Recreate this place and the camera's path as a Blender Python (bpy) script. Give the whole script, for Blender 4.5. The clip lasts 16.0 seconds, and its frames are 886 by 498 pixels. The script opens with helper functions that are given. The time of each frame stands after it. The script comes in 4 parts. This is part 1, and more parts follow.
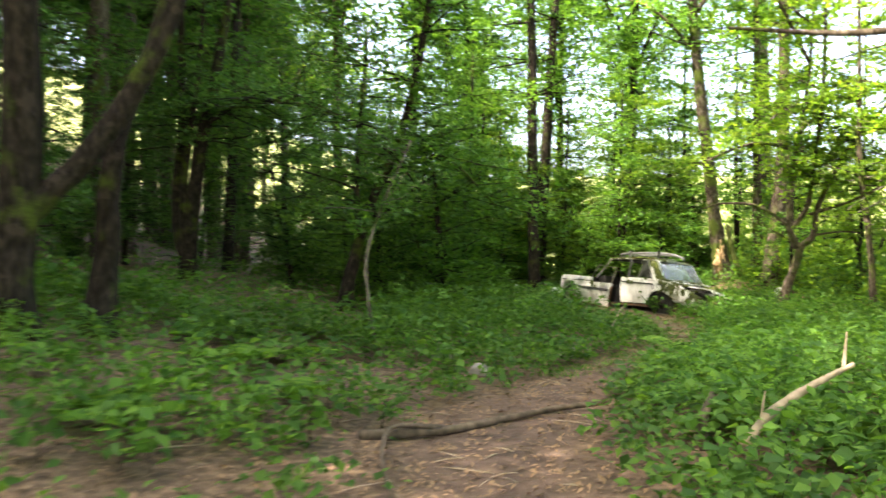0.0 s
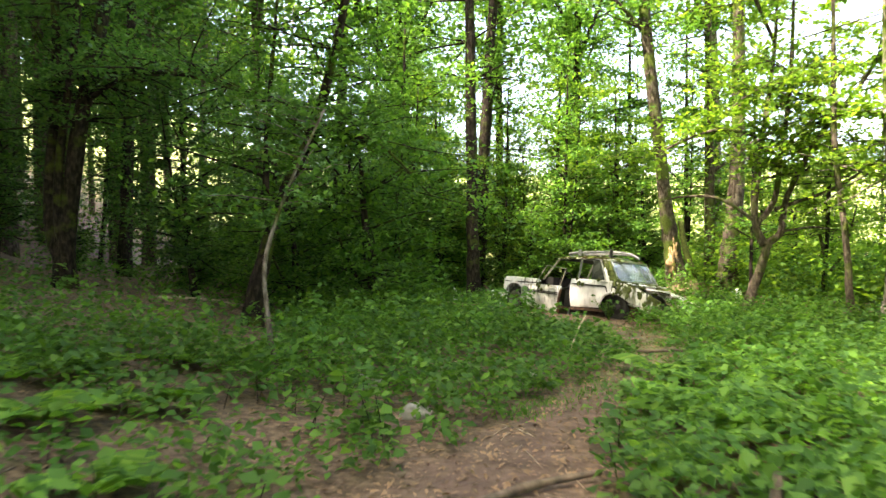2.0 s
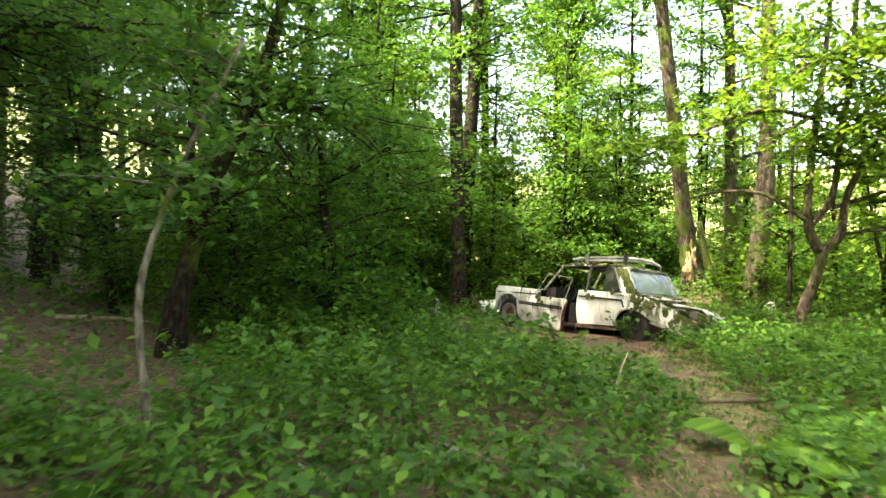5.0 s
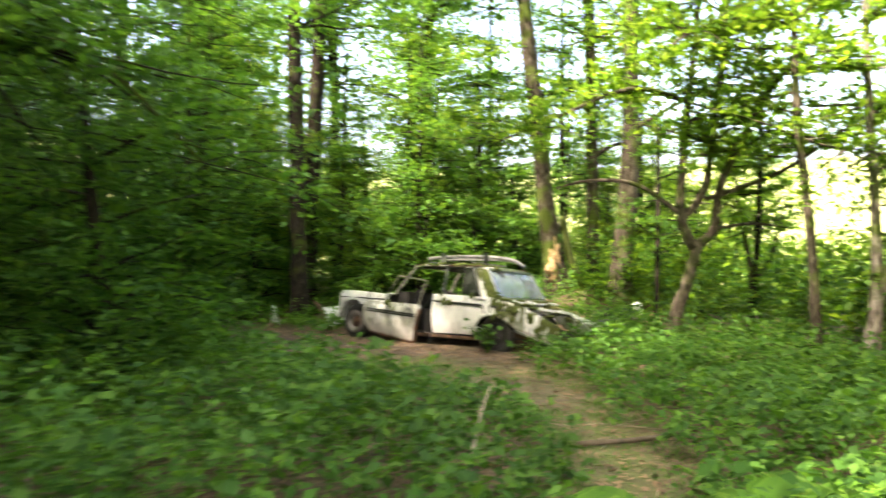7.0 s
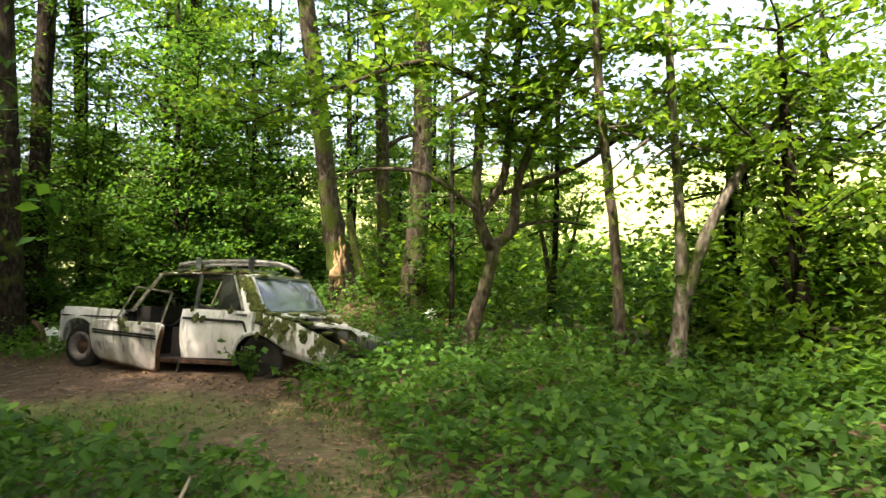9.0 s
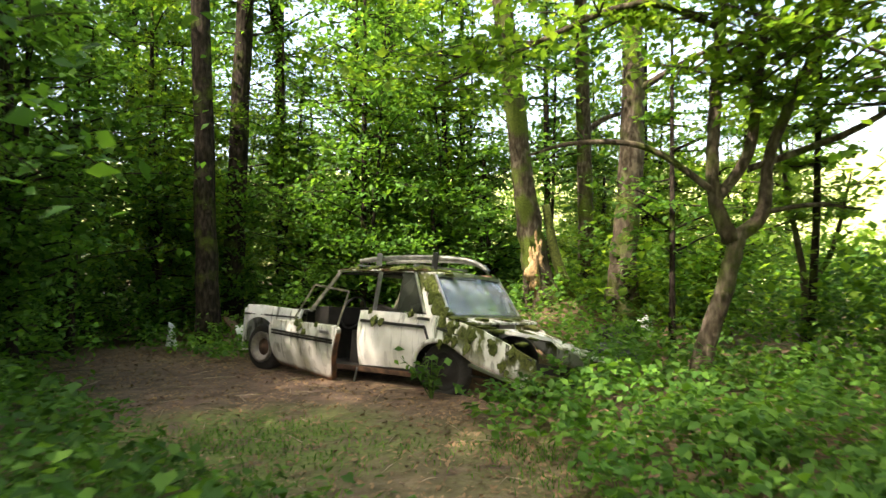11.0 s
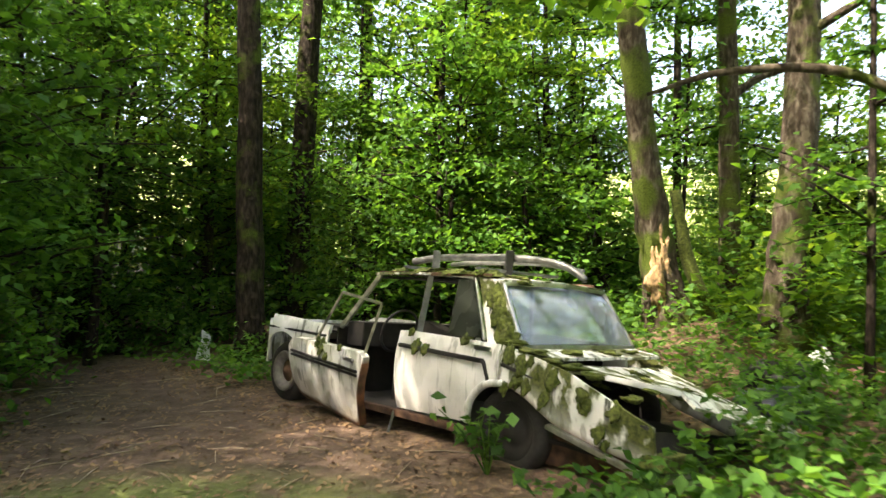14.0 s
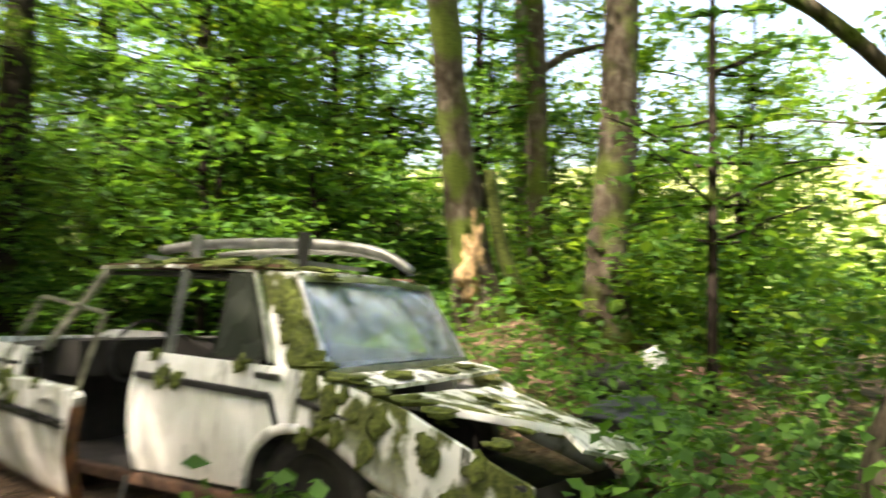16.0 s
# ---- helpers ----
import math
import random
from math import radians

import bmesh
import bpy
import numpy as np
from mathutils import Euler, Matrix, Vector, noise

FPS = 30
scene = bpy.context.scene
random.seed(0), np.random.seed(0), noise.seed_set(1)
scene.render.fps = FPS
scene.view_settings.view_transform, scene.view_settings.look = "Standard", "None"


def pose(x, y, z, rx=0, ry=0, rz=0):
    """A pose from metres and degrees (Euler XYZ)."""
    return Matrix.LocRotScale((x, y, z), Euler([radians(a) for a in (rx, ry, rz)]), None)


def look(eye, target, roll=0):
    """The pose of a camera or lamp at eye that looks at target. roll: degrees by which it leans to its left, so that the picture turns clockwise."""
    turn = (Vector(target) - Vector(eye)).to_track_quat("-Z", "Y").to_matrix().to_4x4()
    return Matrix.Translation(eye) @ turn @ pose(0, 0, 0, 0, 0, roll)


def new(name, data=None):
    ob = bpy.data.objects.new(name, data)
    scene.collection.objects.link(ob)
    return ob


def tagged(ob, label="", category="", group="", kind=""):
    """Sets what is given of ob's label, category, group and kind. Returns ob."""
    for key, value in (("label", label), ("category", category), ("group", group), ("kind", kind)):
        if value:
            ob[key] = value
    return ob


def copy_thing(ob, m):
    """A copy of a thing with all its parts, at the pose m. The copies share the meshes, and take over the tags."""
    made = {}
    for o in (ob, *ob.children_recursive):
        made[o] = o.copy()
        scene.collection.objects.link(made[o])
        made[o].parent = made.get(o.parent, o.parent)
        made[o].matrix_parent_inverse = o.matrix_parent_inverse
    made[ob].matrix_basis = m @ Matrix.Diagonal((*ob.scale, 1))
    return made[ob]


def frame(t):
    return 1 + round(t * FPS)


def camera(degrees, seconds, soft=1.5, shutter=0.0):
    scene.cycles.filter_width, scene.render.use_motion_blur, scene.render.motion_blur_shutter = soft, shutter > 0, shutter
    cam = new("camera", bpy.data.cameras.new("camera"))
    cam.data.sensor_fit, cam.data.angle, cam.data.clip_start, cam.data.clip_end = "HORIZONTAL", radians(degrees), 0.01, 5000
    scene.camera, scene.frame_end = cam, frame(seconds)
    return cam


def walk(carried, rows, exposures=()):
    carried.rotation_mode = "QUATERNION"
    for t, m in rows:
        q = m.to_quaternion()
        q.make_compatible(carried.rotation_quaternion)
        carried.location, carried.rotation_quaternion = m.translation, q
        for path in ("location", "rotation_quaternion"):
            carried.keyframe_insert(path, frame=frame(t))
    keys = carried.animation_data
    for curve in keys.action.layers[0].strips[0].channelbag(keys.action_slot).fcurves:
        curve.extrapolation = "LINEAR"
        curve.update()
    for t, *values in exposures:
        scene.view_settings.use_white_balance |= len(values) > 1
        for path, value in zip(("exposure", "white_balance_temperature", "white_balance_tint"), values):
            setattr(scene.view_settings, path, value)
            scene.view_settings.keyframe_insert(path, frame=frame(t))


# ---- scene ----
cam = camera(64.5, 16.0, shutter=0.9)
METRES, EYE, TILT, LEAN, TURN = 13.5, 1.37, 0.0, 0.0, 0.0
ROWS = [
    (0.0, 0.0, 0.0, 0.0, 0.0, 0.0, -0.0),
    (0.5, 0.005, 0.0349, -0.0027, -2.51, -0.02, 0.12),
    (1.0, 0.0045, 0.0705, -0.0005, -2.73, -0.05, 0.12),
    (1.5, 0.0069, 0.1057, 0.0009, -6.28, -0.06, 0.21),
    (2.0, 0.0082, 0.1421, 0.0001, -5.33, -0.06, 0.3),
    (2.5, 0.0155, 0.1774, 0.0008, -5.95, -0.11, 0.27),
    (3.0, 0.0165, 0.2037, 0.0013, -4.79, -0.08, 0.33),
    (3.5, 0.0166, 0.2422, 0.0006, -4.51, -0.15, 0.16),
    (4.0, 0.015, 0.2681, 0.0023, -5.77, -0.14, 0.1),
    (6.5, 0.0514, 0.4338, 0.0107, -11.3, -0.25, 0.3),
    (7.0, 0.0703, 0.4591, 0.0062, -18.39, -0.28, 0.51),
    (7.5, 0.0918, 0.4929, 0.0026, -21.47, -0.3, 0.49),
    (8.0, 0.1143, 0.5258, 0.0035, -28.22, -0.37, 0.77),
    (8.5, 0.1321, 0.5476, 0.005, -30.53, -0.31, 0.76),
    (9.0, 0.1444, 0.5629, 0.0051, -34.63, -0.3, 0.89),
    (9.5, 0.1541, 0.5758, 0.0015, -30.27, -0.17, 0.87),
    (10.0, 0.1596, 0.6031, 0.0004, -24.42, -0.14, 1.01),
    (12.5, 0.2469, 0.7377, -0.0026, -16.01, 0.22, 0.51),
    (13.0, 0.255, 0.7642, -0.0012, -14.57, 0.32, 0.26),
    (13.5, 0.2651, 0.7892, -0.0036, -14.26, 0.25, 0.31),
    (14.0, 0.2705, 0.8156, -0.0042, -8.92, 0.27, 0.06),
    (14.5, 0.2742, 0.8443, -0.0028, -11.33, 0.21, -0.01),
    (15.0, 0.2839, 0.8719, -0.0052, -16.85, 0.13, 0.05),
    (15.5, 0.2896, 0.8992, -0.0077, -19.44, 0.1, 0.14),
    (16.0, 0.2896, 0.9249, -0.0105, -27.23, 0.08, 0.21),
]
walk(cam, [(t, pose(0, 0, EYE, TILT, LEAN, TURN) @ pose(METRES * x, METRES * y, METRES * z, 90 + pitch, roll, yaw)) for t, x, y, z, yaw, pitch, roll in ROWS],
     exposures=((0.0, 3.15, 7250, 14), (4.0, 3.35, 7400, 14), (7.0, 3.2, 7350, 14), (8.0, 2.95, 7300, 15), (9.0, 2.45, 7250, 15), (10.0, 2.55, 7300, 14), (13.0, 2.85, 7300, 14), (16.0, 2.85, 7250, 14)))

# ---- light ----
world = bpy.data.worlds.new("sky")
scene.world = world
world.use_nodes = True
wn = world.node_tree
sky = wn.nodes.new("ShaderNodeTexSky")
sky.sky_type, sky.sun_disc = "NISHITA", False
SUN_EL, SUN_AZ = radians(55), radians(250)
sky.sun_elevation, sky.sun_rotation = SUN_EL, SUN_AZ
sky.air_density, sky.dust_density, sky.ozone_density = 1.0, 5.0, 0.4
wn.nodes["Background"].inputs["Strength"].default_value = 0.15
wn.links.new(sky.outputs[0], wn.nodes["Background"].inputs["Color"])
sun_data = bpy.data.lights.new("sun", "SUN")
sun_data.energy, sun_data.angle, sun_data.color = 3.2, radians(0.6), (1.0, 0.93, 0.8)
sun = new("sun", sun_data)
sun_way = Vector((math.sin(SUN_AZ) * math.cos(SUN_EL), math.cos(SUN_AZ) * math.cos(SUN_EL), math.sin(SUN_EL)))
sun.matrix_world = look(sun_way * 60, (0, 0, 0))


# ---- materials ----
def mat(name, rough=0.7, metal=0.0):
    m = bpy.data.materials.new(name)
    m.use_nodes = True
    b = m.node_tree.nodes["Principled BSDF"]
    b.inputs["Roughness"].default_value, b.inputs["Metallic"].default_value = rough, metal
    return m, m.node_tree, b


def noise_tex(nt, scale, detail=5.0, coord="Object", stretch=None):
    c = nt.nodes.new("ShaderNodeTexCoord")
    n = nt.nodes.new("ShaderNodeTexNoise")
    n.inputs["Scale"].default_value, n.inputs["Detail"].default_value = scale, detail
    if stretch:
        mp = nt.nodes.new("ShaderNodeMapping")
        mp.inputs["Scale"].default_value = stretch
        nt.links.new(c.outputs[coord], mp.inputs[0])
        nt.links.new(mp.outputs[0], n.inputs["Vector"])
    else:
        nt.links.new(c.outputs[coord], n.inputs["Vector"])
    return n.outputs["Fac"]


def ramp(nt, fac, stops):
    r = nt.nodes.new("ShaderNodeValToRGB")
    e = r.color_ramp.elements
    while len(e) < len(stops):
        e.new(0.5)
    for el, (p, c) in zip(e, stops):
        el.position, el.color = p, (*c, 1)
    nt.links.new(fac, r.inputs[0])
    return r.outputs[0]


def mixc(nt, fac, a, b):
    m = nt.nodes.new("ShaderNodeMix")
    m.data_type = "RGBA"
    nt.links.new(fac, m.inputs[0])
    for v, i in ((a, 6), (b, 7)):
        if isinstance(v, tuple):
            m.inputs[i].default_value = (*v, 1)
        else:
            nt.links.new(v, m.inputs[i])
    return m.outputs[2]


def calc(nt, op, a, b):
    m = nt.nodes.new("ShaderNodeMath")
    m.operation = op
    m.use_clamp = True
    for v, i in ((a, 0), (b, 1)):
        if isinstance(v, (int, float)):
            m.inputs[i].default_value = v
        else:
            nt.links.new(v, m.inputs[i])
    return m.outputs[0]


def bump(nt, b, height, strength, dist):
    n = nt.nodes.new("ShaderNodeBump")
    n.inputs["Strength"].default_value, n.inputs["Distance"].default_value = strength, dist
    nt.links.new(height, n.inputs["Height"])
    nt.links.new(n.outputs[0], b.inputs["Normal"])


def attr(nt, name):
    a = nt.nodes.new("ShaderNodeAttribute")
    a.attribute_name = name
    return a.outputs["Fac"]


def leaf_mat(name, dark, mid, light, through_share=0.45):
    """Leaf: a glossy face and light that comes through."""
    m, nt, b = mat(name, 0.6)
    g = nt.nodes.new("ShaderNodeNewGeometry")
    col = ramp(nt, g.outputs["Random Per Island"], [(0.0, dark), (0.55, mid), (1.0, light)])
    big = noise_tex(nt, 0.6, 2.0)
    var = nt.nodes.new("ShaderNodeHueSaturation")
    nt.links.new(col, var.inputs["Color"])
    nt.links.new(ramp(nt, big, [(0.3, (0.75,) * 3), (0.7, (1.25,) * 3)]), var.inputs["Value"])
    nt.links.new(var.outputs[0], b.inputs["Base Color"])
    b.inputs["Specular IOR Level"].default_value = 0.22
    tr = nt.nodes.new("ShaderNodeBsdfTranslucent")
    warm = nt.nodes.new("ShaderNodeMix")
    warm.data_type, warm.blend_type = "RGBA", "MULTIPLY"
    warm.inputs[0].default_value = 1.0
    nt.links.new(var.outputs[0], warm.inputs[6])
    warm.inputs[7].default_value = (1.65, 1.5, 0.75, 1)
    nt.links.new(warm.outputs[2], tr.inputs["Color"])
    mx = nt.nodes.new("ShaderNodeMixShader")
    mx.inputs[0].default_value = through_share
    nt.links.new(b.outputs[0], mx.inputs[1])
    nt.links.new(tr.outputs[0], mx.inputs[2])
    nt.links.new(mx.outputs[0], nt.nodes["Material Output"].inputs["Surface"])
    return m


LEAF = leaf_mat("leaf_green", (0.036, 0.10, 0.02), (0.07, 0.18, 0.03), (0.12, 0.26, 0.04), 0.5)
# Sun of the glade and shade of the left are put into these tones.
LEAF_SUNLIT = leaf_mat("leaf_sunlit", (0.06, 0.14, 0.02), (0.11, 0.22, 0.03), (0.19, 0.31, 0.045), 0.65)
LEAF_SHADY = leaf_mat("leaf_shady", (0.032, 0.09, 0.026), (0.056, 0.145, 0.036), (0.095, 0.205, 0.048), 0.5)
HERB = leaf_mat("herb_leaf", (0.03, 0.088, 0.015), (0.058, 0.148, 0.024), (0.11, 0.23, 0.036), 0.45)
FERN = leaf_mat("fern_leaf", (0.08, 0.2, 0.02), (0.12, 0.27, 0.03), (0.2, 0.36, 0.05), 0.45)


def bark_mat(name, base, light, moss_amount):
    m, nt, b = mat(name, 0.9)
    fur = noise_tex(nt, 16, 12, stretch=(1.5, 1.5, 0.5))
    fine = noise_tex(nt, 60, 4)
    col = ramp(nt, fur, [(0.3, tuple(c * 0.35 for c in base)), (0.5, base), (0.66, light)])
    patch = ramp(nt, noise_tex(nt, 2.2, 6), [(0.62 - moss_amount * 0.3, (0, 0, 0)), (0.72 - moss_amount * 0.3, (1, 1, 1))])
    green = ramp(nt, fine, [(0.3, (0.032, 0.05, 0.009)), (0.7, (0.08, 0.11, 0.018))])
    spots = ramp(nt, noise_tex(nt, 6, 10), [(0.6, (0, 0, 0)), (0.66, (0.7, 0.7, 0.7))])
    col = mixc(nt, spots, col, tuple(min(0.4, c * 1.25) for c in light))
    nt.links.new(mixc(nt, patch, col, green), b.inputs["Base Color"])
    b.inputs["Specular IOR Level"].default_value = 0.12
    bump(nt, b, fur, 0.8, 0.03)
    return m


BARK = bark_mat("bark_brown", (0.075, 0.06, 0.044), (0.14, 0.12, 0.09), 0.35)
BARK_GREY = bark_mat("bark_grey", (0.12, 0.105, 0.085), (0.22, 0.2, 0.17), 0.4)
BARK_MOSS = bark_mat("bark_mossy", (0.048, 0.038, 0.027), (0.1, 0.087, 0.066), 0.45)
# Near-black base: the backlit trunks' shade is put into the bark colour.
BARK_SHADY = bark_mat("bark_shady", (0.02, 0.0155, 0.012), (0.042, 0.033, 0.026), 0.25)


def ground_mat():
    m, nt, b = mat("forest_floor", 0.95)
    litter = ramp(nt, noise_tex(nt, 14, 8), [(0.3, (0.045, 0.028, 0.016)), (0.5, (0.11, 0.07, 0.042)), (0.7, (0.21, 0.14, 0.085))])
    dirt = ramp(nt, noise_tex(nt, 5, 9), [(0.3, (0.05, 0.03, 0.02)), (0.55, (0.105, 0.066, 0.046)), (0.75, (0.17, 0.115, 0.083))])
    mossc = ramp(nt, noise_tex(nt, 22, 6), [(0.3, (0.055, 0.088, 0.015)), (0.7, (0.15, 0.19, 0.038))])
    field = ramp(nt, noise_tex(nt, 1.5, 8), [(0.3, (0.16, 0.21, 0.05)), (0.7, (0.38, 0.40, 0.15))])
    c1 = mixc(nt, attr(nt, "bare"), litter, dirt)
    c2 = mixc(nt, calc(nt, "MULTIPLY", attr(nt, "mossy"), ramp(nt, noise_tex(nt, 3.2, 5), [(0.3, (0, 0, 0)), (0.48, (1, 1, 1))])), c1, mossc)
    nt.links.new(mixc(nt, attr(nt, "field"), c2, field), b.inputs["Base Color"])
    bump(nt, b, noise_tex(nt, 26, 9), 0.7, 0.03)
    return m


def paint_mat():
    """Old white car paint: streaks of dirt, black algae, rust low down, moss cushions in colour."""
    m, nt, b = mat("weathered_white_paint", 0.35)
    white = ramp(nt, noise_tex(nt, 2.5, 6), [(0.3, (0.70, 0.70, 0.66)), (0.7, (0.85, 0.85, 0.83))])
    runs = ramp(nt, noise_tex(nt, 7, 7, stretch=(2.2, 2.2, 0.35)), [(0.555, (0, 0, 0)), (0.62, (1, 1, 1))])
    c = mixc(nt, calc(nt, "MULTIPLY", runs, calc(nt, "MULTIPLY", attr(nt, "grime"), 1.0)), white, (0.06, 0.065, 0.05))
    rust = ramp(nt, noise_tex(nt, 9, 8), [(0.35, (0.05, 0.022, 0.012)), (0.7, (0.2, 0.085, 0.035))])
    edge = calc(nt, "ADD", attr(nt, "rust"), calc(nt, "SUBTRACT", noise_tex(nt, 6, 7), 0.62))
    edge = ramp(nt, edge, [(0.36, (0, 0, 0)), (0.62, (1, 1, 1))])
    c = mixc(nt, edge, c, rust)
    mossm = calc(nt, "MULTIPLY", ramp(nt, noise_tex(nt, 6.5, 12, stretch=(1, 1, 0.6)), [(0.47, (0, 0, 0)), (0.54, (1, 1, 1))]), attr(nt, "mossy"))
    green = ramp(nt, noise_tex(nt, 45, 5), [(0.3, (0.035, 0.045, 0.01)), (0.7, (0.13, 0.15, 0.035))])
    c = mixc(nt, mossm, c, green)
    nt.links.new(c, b.inputs["Base Color"])
    r = calc(nt, "ADD", calc(nt, "MULTIPLY", edge, 0.5), calc(nt, "MULTIPLY", mossm, 0.6))
    nt.links.new(calc(nt, "ADD", r, 0.33), b.inputs["Roughness"])
    bump(nt, b, noise_tex(nt, 30, 6), 0.12, 0.01)
    return m


def plain(name, col, rough=0.6, metal=0.0, scale=12.0, spread=0.35, relief=0.2):
    m, nt, b = mat(name, rough, metal)
    f = noise_tex(nt, scale, 7)
    nt.links.new(ramp(nt, f, [(0.3, tuple(c * (1 - spread) for c in col)), (0.7, tuple(min(1, c * (1 + spread)) for c in col))]), b.inputs["Base Color"])
    bump(nt, b, f, relief, 0.01)
    return m


GROUND = ground_mat()
PAINT = paint_mat()
CHROME = plain("dull_chrome", (0.55, 0.55, 0.54), 0.3, 1.0, 20, 0.3, 0.05)
RUBBER = plain("old_rubber", (0.022, 0.02, 0.018), 0.85, 0, 30)
BLACK = plain("black_trim", (0.02, 0.02, 0.02), 0.55)
# Near-black: shade of cabin and hollows is put into this colour.
INTERIOR = plain("rotten_shaded_interior", (0.018, 0.016, 0.014), 0.9, 0, 8, 0.5)
RUST = plain("rusty_steel", (0.085, 0.045, 0.026), 0.9, 0.1, 14, 0.6, 0.5)
RIM = plain("wheel_steel", (0.2, 0.18, 0.16), 0.5, 0.3, 15, 0.4)
ALU = plain("rack_metal", (0.17, 0.175, 0.165), 0.45, 0.6, 12, 0.4)
FRAME = plain("weathered_frame", (0.2, 0.2, 0.15), 0.6, 0.2, 14, 0.5)
MOSS = plain("moss", (0.07, 0.088, 0.016), 1.0, 0, 40, 0.7, 1.0)
STONE = plain("stone", (0.24, 0.23, 0.2), 0.9, 0, 6, 0.5, 0.6)
DEADWOOD = plain("dead_wood", (0.30, 0.24, 0.17), 0.85, 0, 12, 0.5, 0.6)
DEADWOOD_DARK = plain("damp_dead_wood", (0.10, 0.075, 0.05), 0.9, 0, 12, 0.6, 0.6)
SCARWOOD = plain("bare_wood", (0.26, 0.17, 0.085), 0.9, 0, 22, 0.75, 1.0)
PINK = plain("faded_pink_plastic", (0.55, 0.25, 0.27), 0.5)
BLUE = plain("dark_plastic", (0.03, 0.035, 0.05), 0.35)
PALE = plain("pale_sheet_metal", (0.5, 0.52, 0.52), 0.5, 0, 5)
LITTER = plain("dead_leaf", (0.19, 0.12, 0.065), 0.85, 0, 3, 0.6)
glass_m, gnt, gb = mat("dusty_sky_glass", 0.08)
gb.inputs["Transmission Weight"].default_value = 1.0
gb.inputs["IOR"].default_value = 1.4
# Pale blue coat: the sky's reflection is put into the dust colour.
gdirt_sky = gnt.nodes.new("ShaderNodeBsdfPrincipled")
gdirt_sky.inputs["Roughness"].default_value = 0.12
gdirt_sky.inputs["Base Color"].default_value = (0.34, 0.41, 0.48, 1)
gmx = gnt.nodes.new("ShaderNodeMixShader")
gnt.links.new(ramp(gnt, noise_tex(gnt, 3, 6), [(0.3, (0.12,) * 3), (0.7, (0.5,) * 3)]), gmx.inputs[0])
gnt.links.new(gb.outputs[0], gmx.inputs[1])
gnt.links.new(gdirt_sky.outputs[0], gmx.inputs[2])
gnt.links.new(gmx.outputs[0], gnt.nodes["Material Output"].inputs["Surface"])
GLASS = glass_m
DARK_GLASS, dnt, db = mat("dirty_dark_glass", 0.15)
db.inputs["Base Color"].default_value = (0.03, 0.035, 0.028, 1)
nz_ = noise_tex(dnt, 6, 6)
dnt.links.new(ramp(dnt, nz_, [(0.3, (0.1,) * 3), (0.7, (0.4,) * 3)]), db.inputs["Roughness"])


# ---- mesh helpers ----
def mesh_of(name, verts, faces, material, smooth=True):
    me = bpy.data.meshes.new(name)
    me.from_pydata([tuple(v) for v in verts], [], faces)
    me.materials.append(material)
    if smooth:
        me.shade_smooth()
    return me


def thing(name, label, category, group="", m=Matrix()):
    ob = new(name)
    ob.matrix_world = m
    return tagged(ob, label, category, group)


def piece(name, me, parent, label=""):
    ob = new(name, me)
    ob.parent = parent
    return tagged(ob, label)


def from_bm(name, bm, material, smooth=False):
    me = bpy.data.meshes.new(name)
    bmesh.ops.recalc_face_normals(bm, faces=bm.faces[:])
    bm.to_mesh(me)
    bm.free()
    me.materials.append(material)
    if smooth:
        me.shade_smooth()
    return me


rng = np.random.default_rng(7)


def curve_pts(ctrl, n):
    """Smooth points (x, y, z, r) along control points."""
    c = np.array(ctrl, float)
    c = np.vstack([2 * c[0] - c[1], c, 2 * c[-1] - c[-2]])
    out = []
    segs = len(c) - 3
    for i in range(segs):
        p0, p1, p2, p3 = c[i:i + 4]
        for t in np.linspace(0, 1, n, endpoint=(i == segs - 1)):
            out.append(0.5 * (2 * p1 + (p2 - p0) * t + (2 * p0 - 5 * p1 + 4 * p2 - p3) * t * t + (3 * p1 - p0 - 3 * p2 + p3) * t ** 3))
    return np.array(out)


def tube(pts, sides=8, knobby=0.0, seed=0):
    """Vertices and faces of a tube along points (x, y, z, r)."""
    pts = np.asarray(pts, float)
    r_ = np.random.default_rng(seed)
    d = np.gradient(pts[:, :3], axis=0)
    d /= np.linalg.norm(d, axis=1)[:, None] + 1e-9
    ref = np.array([0, 0, 1.0]) if abs(d[0][2]) < 0.8 else np.array([1.0, 0, 0])
    verts, faces = [], []
    for i, p in enumerate(pts):
        a = np.cross(d[i], ref)
        a /= np.linalg.norm(a) + 1e-9
        b = np.cross(d[i], a)
        for k in range(sides):
            w = 2 * math.pi * k / sides
            r = max(p[3], 0.002) * (1 + knobby * (r_.random() - 0.5))
            verts.append(p[:3] + r * (math.cos(w) * a + math.sin(w) * b))
    for i in range(len(pts) - 1):
        for k in range(sides):
            k2 = (k + 1) % sides
            faces.append((i * sides + k, i * sides + k2, (i + 1) * sides + k2, (i + 1) * sides + k))
    faces.append(tuple(range(sides))[::-1])
    faces.append(tuple((len(pts) - 1) * sides + k for k in range(sides)))
    return verts, faces


def join_tubes(tubes):
    V, F = [], []
    for v, f in tubes:
        o = len(V)
        V += list(v)
        F += [tuple(i + o for i in q) for q in f]
    return V, F


